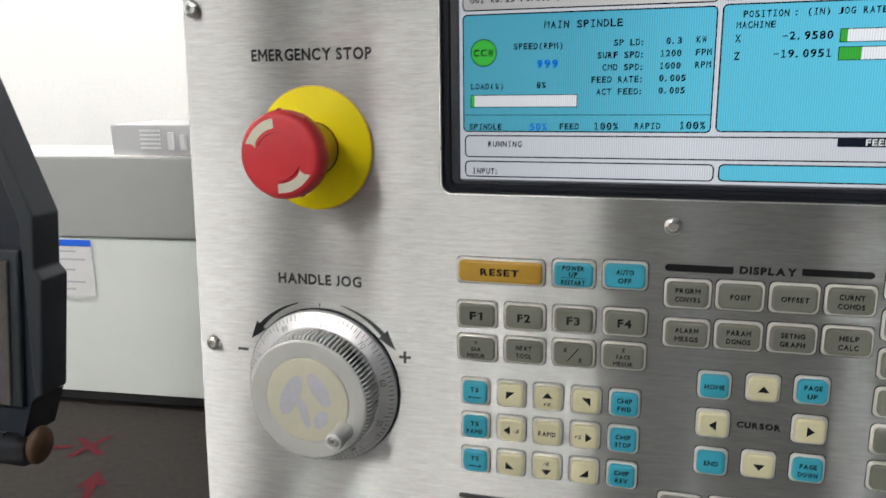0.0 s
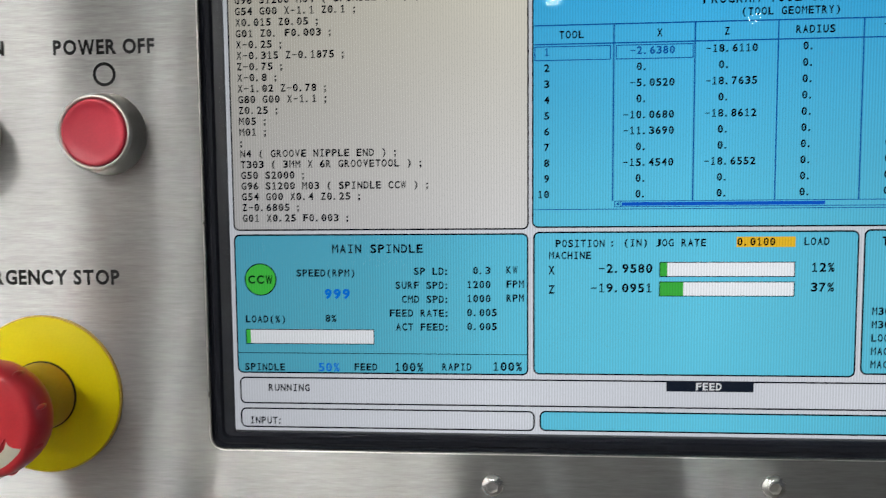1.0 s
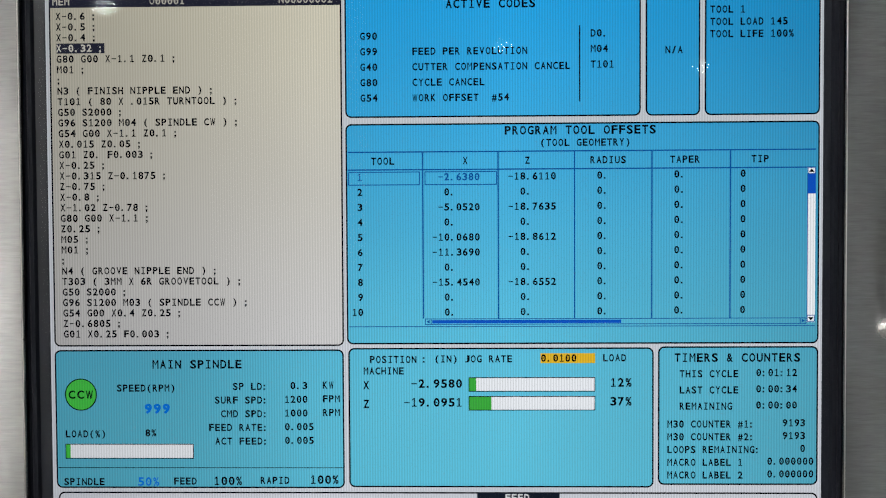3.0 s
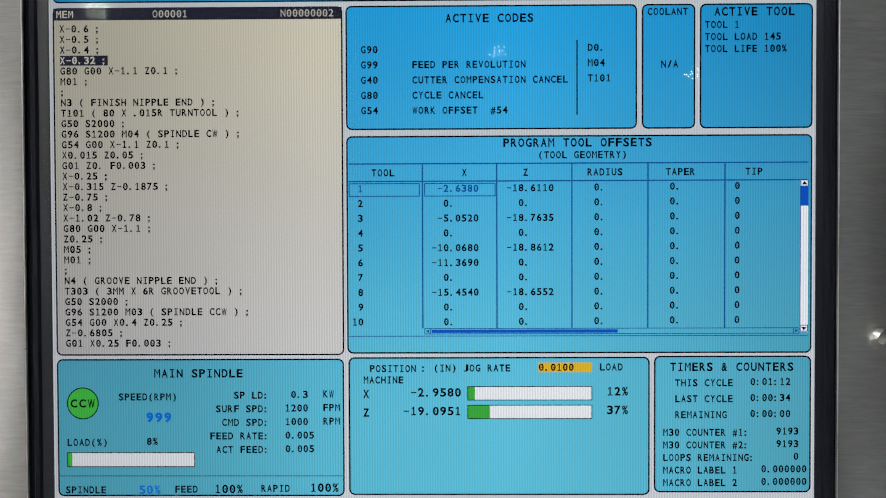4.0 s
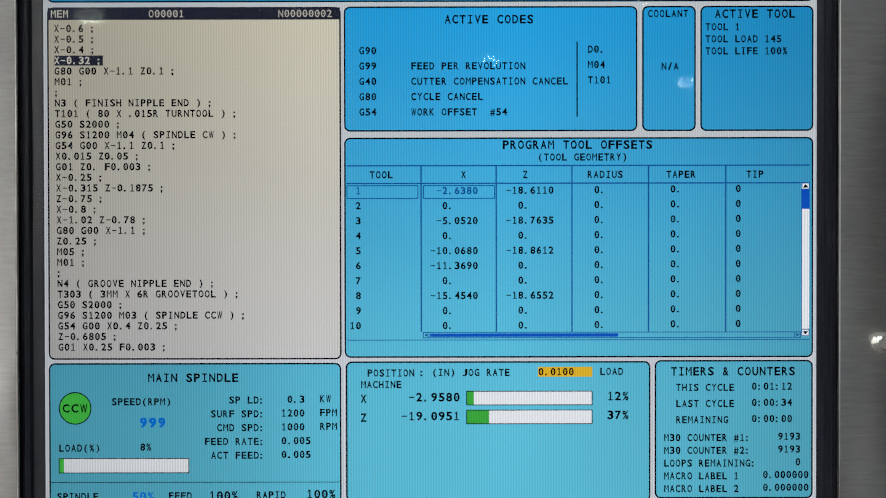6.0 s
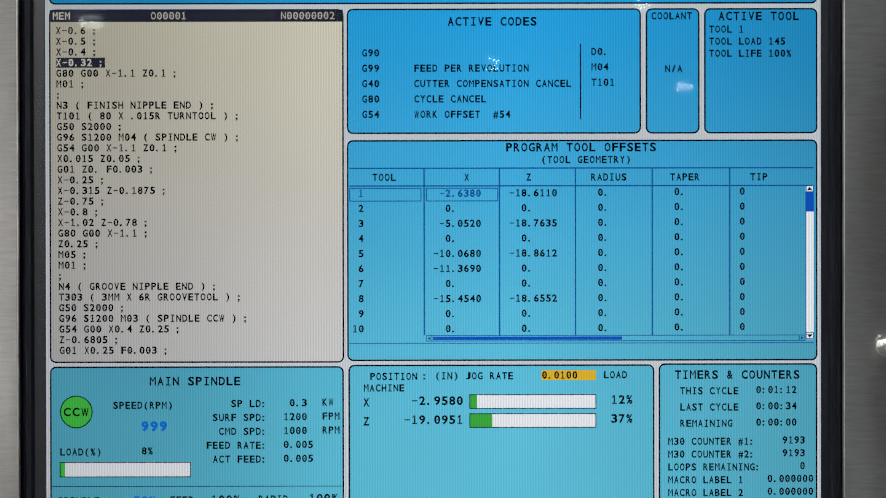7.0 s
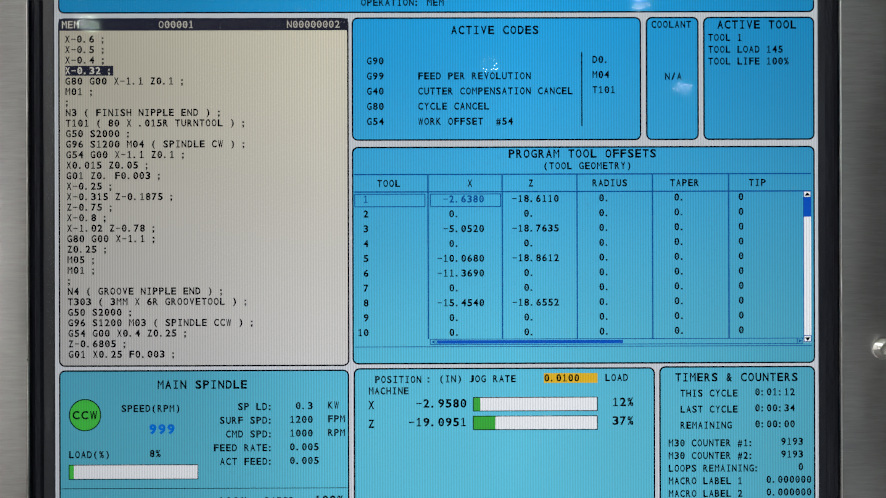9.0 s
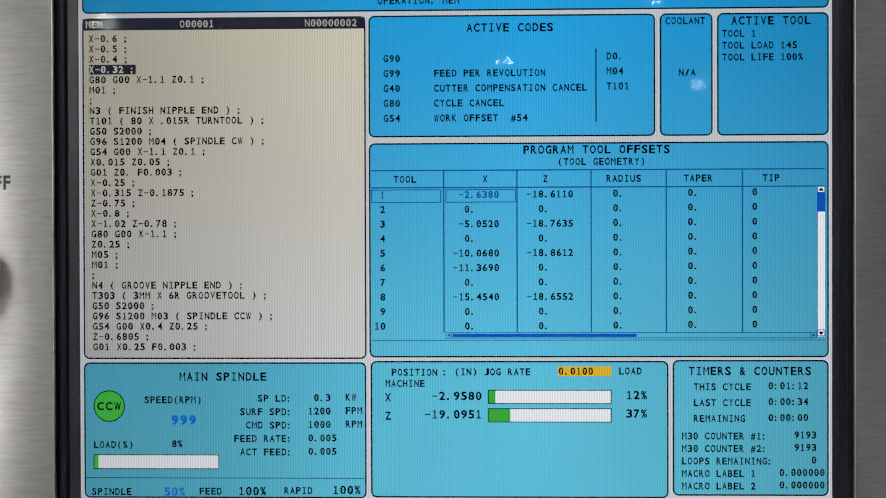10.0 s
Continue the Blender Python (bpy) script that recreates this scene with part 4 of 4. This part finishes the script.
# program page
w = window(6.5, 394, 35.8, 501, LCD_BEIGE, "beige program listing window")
lit_rect(w, "title_strip", 7.5, 393, 36.6, 52.4, LCD_NAVY, YL - 0.00002)
for s, u in (("MEM", 11), ("O00001", 140), ("N00000002", 311)):
    screen_text(w, s, u, 44.4, material=LCD_TEXT_PALE, bold=0.01)
LISTING = """X-0.6 ;|X-0.5 ;|X-0.4 ;|X-0.32 ;|G80 G00 X-1.1 Z0.1 ;|M01 ;|;|N3 ( FINISH NIPPLE END ) ;|T101 ( 80 X .015R TURNTOOL ) ;|G50 S2000 ;|G96 S1200 M04 ( SPINDLE CW ) ;|G54 G00 X-1.1 Z0.1 ;|X0.015 Z0.05 ;|G01 Z0. F0.003 ;|X-0.25 ;|X-0.315 Z-0.1875 ;|Z-0.75 ;|X-0.8 ;|X-1.02 Z-0.78 ;|G80 G00 X-1.1 ;|Z0.25 ;|M05 ;|M01 ;|;|N4 ( GROOVE NIPPLE END ) ;|T303 ( 3MM X 6R GROOVETOOL ) ;|G50 S2000 ;|G96 S1200 M03 ( SPINDLE CCW ) ;|G54 G00 X0.4 Z0.25 ;|Z-0.6805 ;|G01 X0.25 F0.003 ;""".split("|")
lit_rect(w, "highlight", 16, 80, 99.2, 112.4, LCD_NAVY, YL)
for i, s in enumerate(LISTING):
    screen_text(w, s, 14.8 + 0.13 * i, 63.6 + 14.02 * i, 8.1, material=LCD_TEXT_PALE if i == 3 else TXT)

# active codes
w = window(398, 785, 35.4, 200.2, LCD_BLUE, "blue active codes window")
screen_text(w, "ACTIVE CODES", 530, 52.5, 9.9, 11.4)
for i, (a, b) in enumerate((("G90", ""), ("G99", "FEED PER REVOLUTION"), ("G40", "CUTTER COMPENSATION CANCEL"), ("G80", "CYCLE CANCEL"), ("G54", "WORK OFFSET  #54"))):
    screen_text(w, a, 417.5, 93.6 + 20.2 * i)
    if b:
        screen_text(w, b, 486, 93.6 + 20.2 * i)
rule(w, 705.5, 82, 705.5, 181, TXT)
for i, s in enumerate(("D0.", "M04", "T101")):
    screen_text(w, s, 719, 92.2 + 20.2 * i)

w = window(791.3, 862, 35.4, 200.2, LCD_BLUE, "blue coolant window")
screen_text(w, "COOLANT", 798, 45.5, 7.8)
screen_text(w, "N/A", 816, 114.8)
w = window(868, 1017, 35.4, 200.2, LCD_BLUE, "blue active tool window")
screen_text(w, "ACTIVE TOOL", 886, 45.9, 9.8, 11.4)
for i, s in enumerate(("TOOL 1", "TOOL LOAD 145", "TOOL LIFE 100%")):
    screen_text(w, s, 874, 63.1 + 15.85 * i, 7.8)

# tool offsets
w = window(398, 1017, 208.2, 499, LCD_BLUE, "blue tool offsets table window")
screen_text(w, "PROGRAM TOOL OFFSETS", 606.5, 217.9, 9.95, 11.4)
screen_text(w, "(TOOL GEOMETRY)", 653, 234.2, 7.95)
rule(w, 401, 245.3, 1012, 245.3, LCD_LINE_BLUE)
rule(w, 401, 268.6, 1012, 268.6, LCD_LINE_BLUE)
for u in (499.5, 598.6, 698.6, 799.6, 901.6):
    rule(w, u, 245.3, u, 465, LCD_LINE_BLUE, y=YL - 0.00002)
for s, u in (("TOOL", 431), ("X", 551.5), ("Z", 633), ("RADIUS", 718.5), ("TAPER", 822.5), ("TIP", 928)):
    screen_text(w, s, u, 257.2)
frame_line(w, 401, 496, 271, 289, LCD_LINE_BLUE, 1.2, 1, name="cursor_box")
frame_line(w, 502, 597, 271, 289, LCD_LINE_BLUE, 1.2, 1, name="cursor_box")
XS = ("-2.6380", "0.", "-5.0520", "0.", "-10.0680", "-11.3690", "0.", "-15.4540", "0.", "0.")
ZS = ("-18.6110", "0.", "-18.7635", "0.", "-18.8612", "0.", "0.", "-18.6552", "0.", "0.")
for i in range(10):
    v = 278.2 + 19.8 * i
    screen_text(w, str(i + 1), 412.5 if i < 9 else 404.5, v, material=LCD_LINE_BLUE if i == 0 else TXT)
    screen_text(w, XS[i], 527 if XS[i] == "0." else 575 - 8 * len(XS[i]), v, material=LCD_LINE_BLUE if i == 0 else TXT)
    screen_text(w, ZS[i], 627 if ZS[i] == "0." else 675 - 8 * len(ZS[i]), v - 0.4)
    screen_text(w, "0.", 727.5, v - 1.0)
    screen_text(w, "0.", 828, v - 1.8)
    screen_text(w, "0", 914, v - 2.2)
lit_rect(w, "scroll_track", 1001.5, 1012, 268.5, 471, LCD_BAR, YL)
lit_rect(w, "scroll_thumb", 1001.5, 1012, 277, 303, LCD_SCROLL, YT)
rule(w, 1001.5, 277, 1001.5, 465, LCD_LINE_BLUE, 1.0, YT - 0.00002)
for v0, up in ((268.5, 1), (462, -1)):
    obj("scroll_arrow", [(sx(1003), YT, sz(v0 + 4.5) - up * 2 * U), (sx(1010.5), YT, sz(v0 + 4.5) - up * 2 * U), (sx(1006.7), YT, sz(v0 + 4.5) + up * 2.5 * U)], [(0, 1, 2) if up > 0 else (2, 1, 0)], TXT, w)
frame_line(w, 501.6, 1001, 465, 473.2, LCD_LINE_BLUE, 1.0, 0.5, name="scroll_track")
lit_rect(w, "scroll_thumb", 511, 759.6, 467, 471.4, LCD_SCROLL, YT)
for u0, to in ((501.6, -1), (992.4, 1)):
    frame_line(w, u0, u0 + 8.6, 465, 473.2, LCD_LINE_BLUE, 1.0, 0.5, YT, "scroll_button")
    tip = [(u0 + 4.3 + to * 2.4, 469.1), (u0 + 4.3 - to * 1.8, 466.7), (u0 + 4.3 - to * 1.8, 471.5)]
    obj("scroll_arrow", [(sx(a), YT - 0.00002, sz(b)) for a, b in tip], [(0, 1, 2) if to < 0 else (2, 1, 0)], LCD_LINE_BLUE, w)
for v0 in (268.5, 461.5):
    frame_line(w, 1001.5, 1012, v0, v0 + 9.0, LCD_LINE_BLUE, 1.0, 0.5, YT, "scroll_button")
rule(w, 401, 475.6, 1012, 475.6, LCD_LINE_BLUE, 1.0, YL - 0.00004)

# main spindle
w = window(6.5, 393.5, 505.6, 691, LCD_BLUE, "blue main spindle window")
screen_text(w, "MAIN SPINDLE", 137, 525, 10.1, 11.4)
cx, cz = sx(41.1), sz(565.4)
obj("dial_mark", [(cx + x, YL, cz + z) for x, z in circle(21.3 * U, 40)], [tuple(range(40))], LCD_GREEN, w, "green round direction mark")
obj("dial_rim", [(cx + x, YL - 0.00002, cz + z) for r in (20.2, 21.6) for x, z in circle(r * U, 40)], [(i, (i + 1) % 40, 40 + (i + 1) % 40, 40 + i)[::-1] for i in range(40)], TXT, w)
screen_text(w, "CCW", 23.3, 565.4, 11.7, 11.0)
screen_text(w, "SPEED(RPM)", 89, 556.7)
screen_text(w, "999", 125.5, 584.3, 12.1, 13.0, LCD_TEXT_BLUE, 0.05)
screen_text(w, "LOAD(%)", 19, 618.1)
screen_text(w, "8%", 126.5, 616.8)
lit_rect(w, "load_bar", 19.2, 192, 631.4, 651.5, LCD_BAR, YL)
lit_rect(w, "bar_fill", 19.2, 26, 631.4, 651.5, LCD_GREEN, YL - 0.00003)
frame_line(w, 19.2, 192, 631.4, 651.5, TXT, 1.1, 0.5, YT)
rule(w, 9, 663.6, 391, 663.6, TXT, 0.9)
screen_text(w, "SPINDLE", 16, 682.4)
screen_text(w, "50%", 115.5, 682.2, 10.1, 11.4, LCD_TEXT_BLUE, 0.02)
screen_text(w, "FEED", 164, 681.5)
screen_text(w, "100%", 217.5, 681.2, 9.9, 11.4)
screen_text(w, "RAPID", 280.3, 680.4)
screen_text(w, "100%", 346.5, 679.4, 9.9, 11.4)
for i, (a, b, c) in enumerate((("SP LD:", " 0.3", "KW"), ("SURF SPD:", "1200", "FPM"), ("CMD SPD:", "1000", "RPM"), ("FEED RATE:", "0.005", ""), ("ACT FEED:", "0.005", ""))):
    v = 554.6 + 18.3 * i
    screen_text(w, a, 293 - 8.1 * len(a), v, 8.1)
    screen_text(w, b, 313.5, v - 1.0)
    if c:
        screen_text(w, c, 364.5, v - 1.6)

# position
w = window(399.5, 802.3, 503.8, 689.6, LCD_BLUE, "blue axis position window")
screen_text(w, "POSITION", 427.5, 519.1, 7.9)
screen_text(w, ": (IN) JOG RATE", 497, 518.5, 8)
lit_rect(w, "rate_field", 653.6, 725.5, 511.3, 524.4, LCD_AMBER, YL)
screen_text(w, "0.0100", 653.6, 517.6)
screen_text(w, "LOAD", 735, 517.4)
screen_text(w, "MACHINE", 419, 534.3, 7.8)
for name, v, value, load, fill in (("X", 552.4, "-2.9580", "12%", 0.06), ("Z", 577.4, "-19.0951", "37%", 0.18)):
    screen_text(w, name, 418, v + 0.8, 10, 11.2)
    screen_text(w, value, 551 - 9.9 * len(value), v - 1.2, 9.9, 11.4)
    b = lit_rect(w, "load_bar", 558.7, 725.7, v - 9.5, v + 9.7, LCD_BAR, YL)
    lit_rect(w, "bar_fill", 558.7, 558.7 + 167 * fill, v - 9.5, v + 9.7, LCD_GREEN, YL - 0.00003)
    frame_line(w, 558.7, 725.7, v - 9.5, v + 9.7, TXT, 1.1, 0.5, YT)
    screen_text(w, load, 744.5, v - 2.4, 9.9, 11.4)

# timers
w = window(808, 1016.8, 502.6, 686, LCD_BLUE, "blue timers and counters window")
screen_text(w, "TIMERS & COUNTERS", 828.5, 517.4, 9.75, 11.4)
for i, (a, b) in enumerate((("THIS CYCLE", "0:01:12"), ("LAST CYCLE", "0:00:34"), ("REMAINING", "0:00:00"))):
    screen_text(w, a, 835.5, 538.7 + 21.4 * i, 7.8)
    screen_text(w, b, 935.5, 537.3 + 21.4 * i, 7.8)
for i, (a, b) in enumerate((("M30 COUNTER #1:", "9193"), ("M30 COUNTER #2:", "9193"), ("LOOPS REMAINING:", "0"), ("MACRO LABEL 1", "0.000000"), ("MACRO LABEL 2", "0.000000"))):
    screen_text(w, a, 819.5, 605.2 + 16.9 * i, 7.7)
    screen_text(w, b, (1012 if len(b) > 4 else 1001) - 7.7 * len(b), 603.6 + 16.9 * i, 7.7)

# status and input lines
w = window(9, 1017, 696, 732.5, LCD_WHITE, "pale status line window")
screen_text(w, "RUNNING", 47.5, 710.3, 8.2)
lit_rect(w, "feed_field", 569.5, 678.6, 696.5, 710, LCD_NAVY, YL - 0.00002)
screen_text(w, "FEED", 606, 703.2, 8.3, material=LCD_TEXT_PALE)
w = window(9, 401.8, 738, 765, LCD_WHITE, "pale input line window")
screen_text(w, "INPUT:", 21, 755, 7.8)
window(407.8, 1017, 737.5, 764.5, LCD_BLUE, "blue empty input window")


# ---- the shop behind the panel ----
MACHINE_GREY = surface("mid_grey_machine_paint", (0.35, 0.36, 0.355), 0.5, 0, 0.05, 2.5, 250, 0.15)
MACHINE_PALE = surface("pale_grey_machine_paint", (0.74, 0.78, 0.75), 0.5, 0, 0.04, 2.5, 250, 0.15)
PLINTH = surface("black_plinth_paint", (0.03, 0.03, 0.032), 0.6, 0, 0.2, 6, 250, 0.2)
PAPER = surface("white_notice_paper", (0.74, 0.74, 0.75), 0.8, 0, 0.04, 20, 600, 0.1)
BLUE_PRINT = surface("blue_notice_heading", (0.005, 0.12, 0.75), 0.6, 0, 0.05, 20, 600, 0.0)
BAR_PRINT = surface("grey_notice_print", (0.5, 0.5, 0.54), 0.7, 0, 0.2, 60, 600, 0.0)
NAVY = surface("dark_navy_machine_paint", (0.008, 0.013, 0.024), 0.42, 0, 0.25, 8, 400, 0.25)
SLATE = surface("slate_edge_paint", (0.024, 0.03, 0.038), 0.45, 0, 0.2, 10, 400, 0.2)
SMOKED = surface("smoked_window", (0.10, 0.09, 0.088), 0.35, 0, 0.6, 14, 300, 0.05, stretch=(3, 1, 0.3))
RAIL = surface("dull_steel_rail", (0.16, 0.17, 0.19), 0.3, 1.0, 0.25, 30, 700, 0.2)
RUST = surface("brown_bronze_end", (0.10, 0.055, 0.03), 0.5, 0.4, 0.5, 60, 700, 0.4)
RED_PAINT = surface("red_floor_paint", (0.085, 0.005, 0.011), 0.7, 0, 0.5, 12, 200, 0.2, spec=0.2)
CASE = surface("grey_metal_case", (0.5, 0.505, 0.52), 0.45, 0.2, 0.1, 8, 300, 0.1)

mc = thing("machine_cabinet", (-2.4, 2.2, 0), "pale grey machine cabinet with a darker grey upper band", "machine")
part("body", box_bm(-1.6, 1.5, 0.02, 0.5, 0.07, 1.085, 0.008), MACHINE_GREY, mc)
part("upper_band", box_bm(-1.6, 1.5, -0.004, 0.03, 0.762, 1.095, 0.005), MACHINE_GREY, mc, "mid grey upper band")
part("front_panel", box_bm(-1.6, 1.5, 0.0, 0.03, 0.065, 0.757, 0.004), MACHINE_PALE, mc, "pale grey front panel")
part("plinth", box_bm(-1.55, 1.45, 0.06, 0.46, 0.0, 0.07), PLINTH, mc, "black recessed plinth")
part("top_sheet", box_bm(-1.6, 1.5, 0.0, 0.5, 1.096, 1.101, 0.002), PAINT, mc, "white top sheet")

nt = thing("paper_notice", (-2.41, 2.195, 0.505), "white paper notice with a blue heading on the cabinet front", "notice")
part("sheet", box_bm(-0.1, 0.1, -0.002, 0.0, 0.0, 0.245), PAPER, nt)
part("heading", box_bm(-0.1, 0.1, -0.004, -0.002, 0.218, 0.245), BLUE_PRINT, nt, "blue heading strip")
for bz, bw in ((0.195, 0.11), (0.16, 0.15), (0.115, 0.10), (0.062, 0.14), (0.03, 0.09)):
    part("print_line", box_bm(-0.085, -0.085 + bw, -0.003, -0.002, bz - 0.004, bz + 0.004), BAR_PRINT, nt)

mc.rotation_euler.z = radians(5)
nt.rotation_euler.z = radians(5)

eb = thing("equipment_case", (-1.85, 2.45, 1.101), "grey metal case with pale fittings on the machine cabinet", "equipment case")
part("case_body", box_bm(-0.34, 0.36, -0.2, 0.2, 0.0, 0.125, 0.006), CASE, eb)
for k in range(5):
    part("louvre", box_bm(-0.2 + 0.0, -0.11, -0.206, -0.2, 0.028 + 0.017 * k, 0.036 + 0.017 * k), PAPER, eb, "pale slot")
for fx, fh in ((-0.055, 0.07), (0.0, 0.06), (0.06, 0.045), (0.12, 0.05)):
    part("fitting", box_bm(fx - 0.012, fx + 0.012, -0.215, -0.2, 0.025, 0.025 + fh, 0.003), PAPER, eb, "pale upright fitting")

# near machine door: a dark slab with a chamfered corner, a window and a rail under it
dr = thing("machine_door", (-1.3225, 0.7341, -0.4844), "dark navy machine door with smoked window and steel rail", "door")
dr.scale = (1.35, 1.35, 1.35)


def slab_bm(pts, y0, y1, bevel):
    bm = bmesh.new()
    a = [bm.verts.new((x, y0, z)) for x, z in pts]
    b = [bm.verts.new((x, y1, z)) for x, z in pts]
    bm.faces.new(a)
    bm.faces.new(b[::-1])
    for i in range(len(a)):
        j = (i + 1) % len(a)
        bm.faces.new((a[i], b[i], b[j], a[j]))
    bmesh.ops.recalc_face_normals(bm, faces=bm.faces)
    if bevel:
        bmesh.ops.bevel(bm, geom=bm.edges[:], offset=bevel, segments=2, affect="EDGES", profile=0.5)
    return bm


part("door_leaf", slab_bm([(-0.5, 0.92), (0.085, 0.92), (0.094, 0.94), (0.118, 1.20), (0.036, 1.48), (-0.12, 1.9), (-0.5, 1.9)], 0.004, 0.05, 0.004), NAVY, dr)
part("edge_strip", slab_bm([(0.098, 0.945), (0.112, 0.952), (0.139, 1.125), (0.128, 1.138), (0.137, 1.212), (0.046, 1.46), (-0.09, 1.9), (-0.12, 1.9), (0.03, 1.46), (0.112, 1.205)], -0.004, 0.045, 0.003), SLATE, dr, "slate grey edge strip")
part("window_frame", slab_bm([(-0.5, 0.915), (0.072, 0.915), (0.105, 1.165), (-0.5, 1.165)], -0.004, 0.02, 0.004), SLATE, dr, "slate window frame")
part("window_pane", slab_bm([(-0.5, 0.932), (0.058, 0.932), (0.088, 1.15), (-0.5, 1.15)], -0.008, 0.0, 0.002), SMOKED, dr, "smoked window pane")
part("sill", slab_bm([(-0.5, 0.88), (0.075, 0.885), (0.10, 0.945), (0.085, 0.93), (-0.5, 0.93)], -0.01, 0.05, 0.0), NAVY, dr)
bm = bmesh.new()
bmesh.ops.create_cone(bm, cap_ends=True, segments=28, radius1=0.028, radius2=0.028, depth=0.55, matrix=Matrix.Translation((-0.2, 0.0, 0.866)) @ Matrix.Rotation(math.pi / 2, 4, "Y"))
bmesh.ops.bevel(bm, geom=[e for e in bm.edges if abs(e.verts[0].co.x - e.verts[1].co.x) < 1e-5], offset=0.004, segments=2, affect="EDGES")
part("rail", bm, RAIL, dr, "dull steel rail under the door", True)
bm = bmesh.new()
bmesh.ops.create_uvsphere(bm, u_segments=20, v_segments=12, radius=1, matrix=Matrix.Translation((0.092, 0.0, 0.872)) @ Matrix.Rotation(radians(14), 4, "Y") @ Matrix.Diagonal((0.015, 0.022, 0.031, 1)))
part("rail_end", bm, RUST, dr, "brown worn rail end", True)
part("door_leg", box_bm(-0.5, -0.3, 0.004, 0.05, 0.3588, 0.93, 0.004), NAVY, dr)


def floor_mark(name, label, pts, m):
    fm = tagged(obj(name, [(*(m @ Vector((x, y, 0))).to_2d(), 0.004) for x, y in pts], [tuple(range(len(pts)))], RED_PAINT), label, "floor marking", "red floor markings")
    return fm


floor_mark("floor_letter", "red hand-painted cross stroke letter on the concrete floor",
           [(-0.10, -0.11), (-0.055, -0.11), (0, -0.03), (0.055, -0.11), (0.10, -0.11), (0.028, 0.0), (0.10, 0.11), (0.055, 0.11), (0, 0.03), (-0.055, 0.11), (-0.10, 0.11), (-0.028, 0.0)], Matrix.Translation((-2.13, 1.865, 0)) @ Matrix.Rotation(radians(25), 4, "Z") @ Matrix.Scale(0.72, 4))
floor_mark("floor_dash", "short red hand-painted dash on the concrete floor", [(-0.06, -0.02), (0.06, -0.016), (0.058, 0.02), (-0.062, 0.018)], Matrix.Translation((-2.24, 1.83, 0)) @ Matrix.Rotation(radians(20), 4, "Z") @ Matrix.Scale(0.7, 4))
floor_mark("floor_arrow", "red hand-painted arrow on the concrete floor", [(-0.02, -0.22), (0.02, -0.22), (0.022, -0.04), (0.075, -0.06), (0.0, 0.10), (-0.07, -0.05), (-0.022, -0.04)], Matrix.Translation((-1.93, 1.645, 0)) @ Matrix.Rotation(radians(28), 4, "Z") @ Matrix.Scale(0.75, 4))
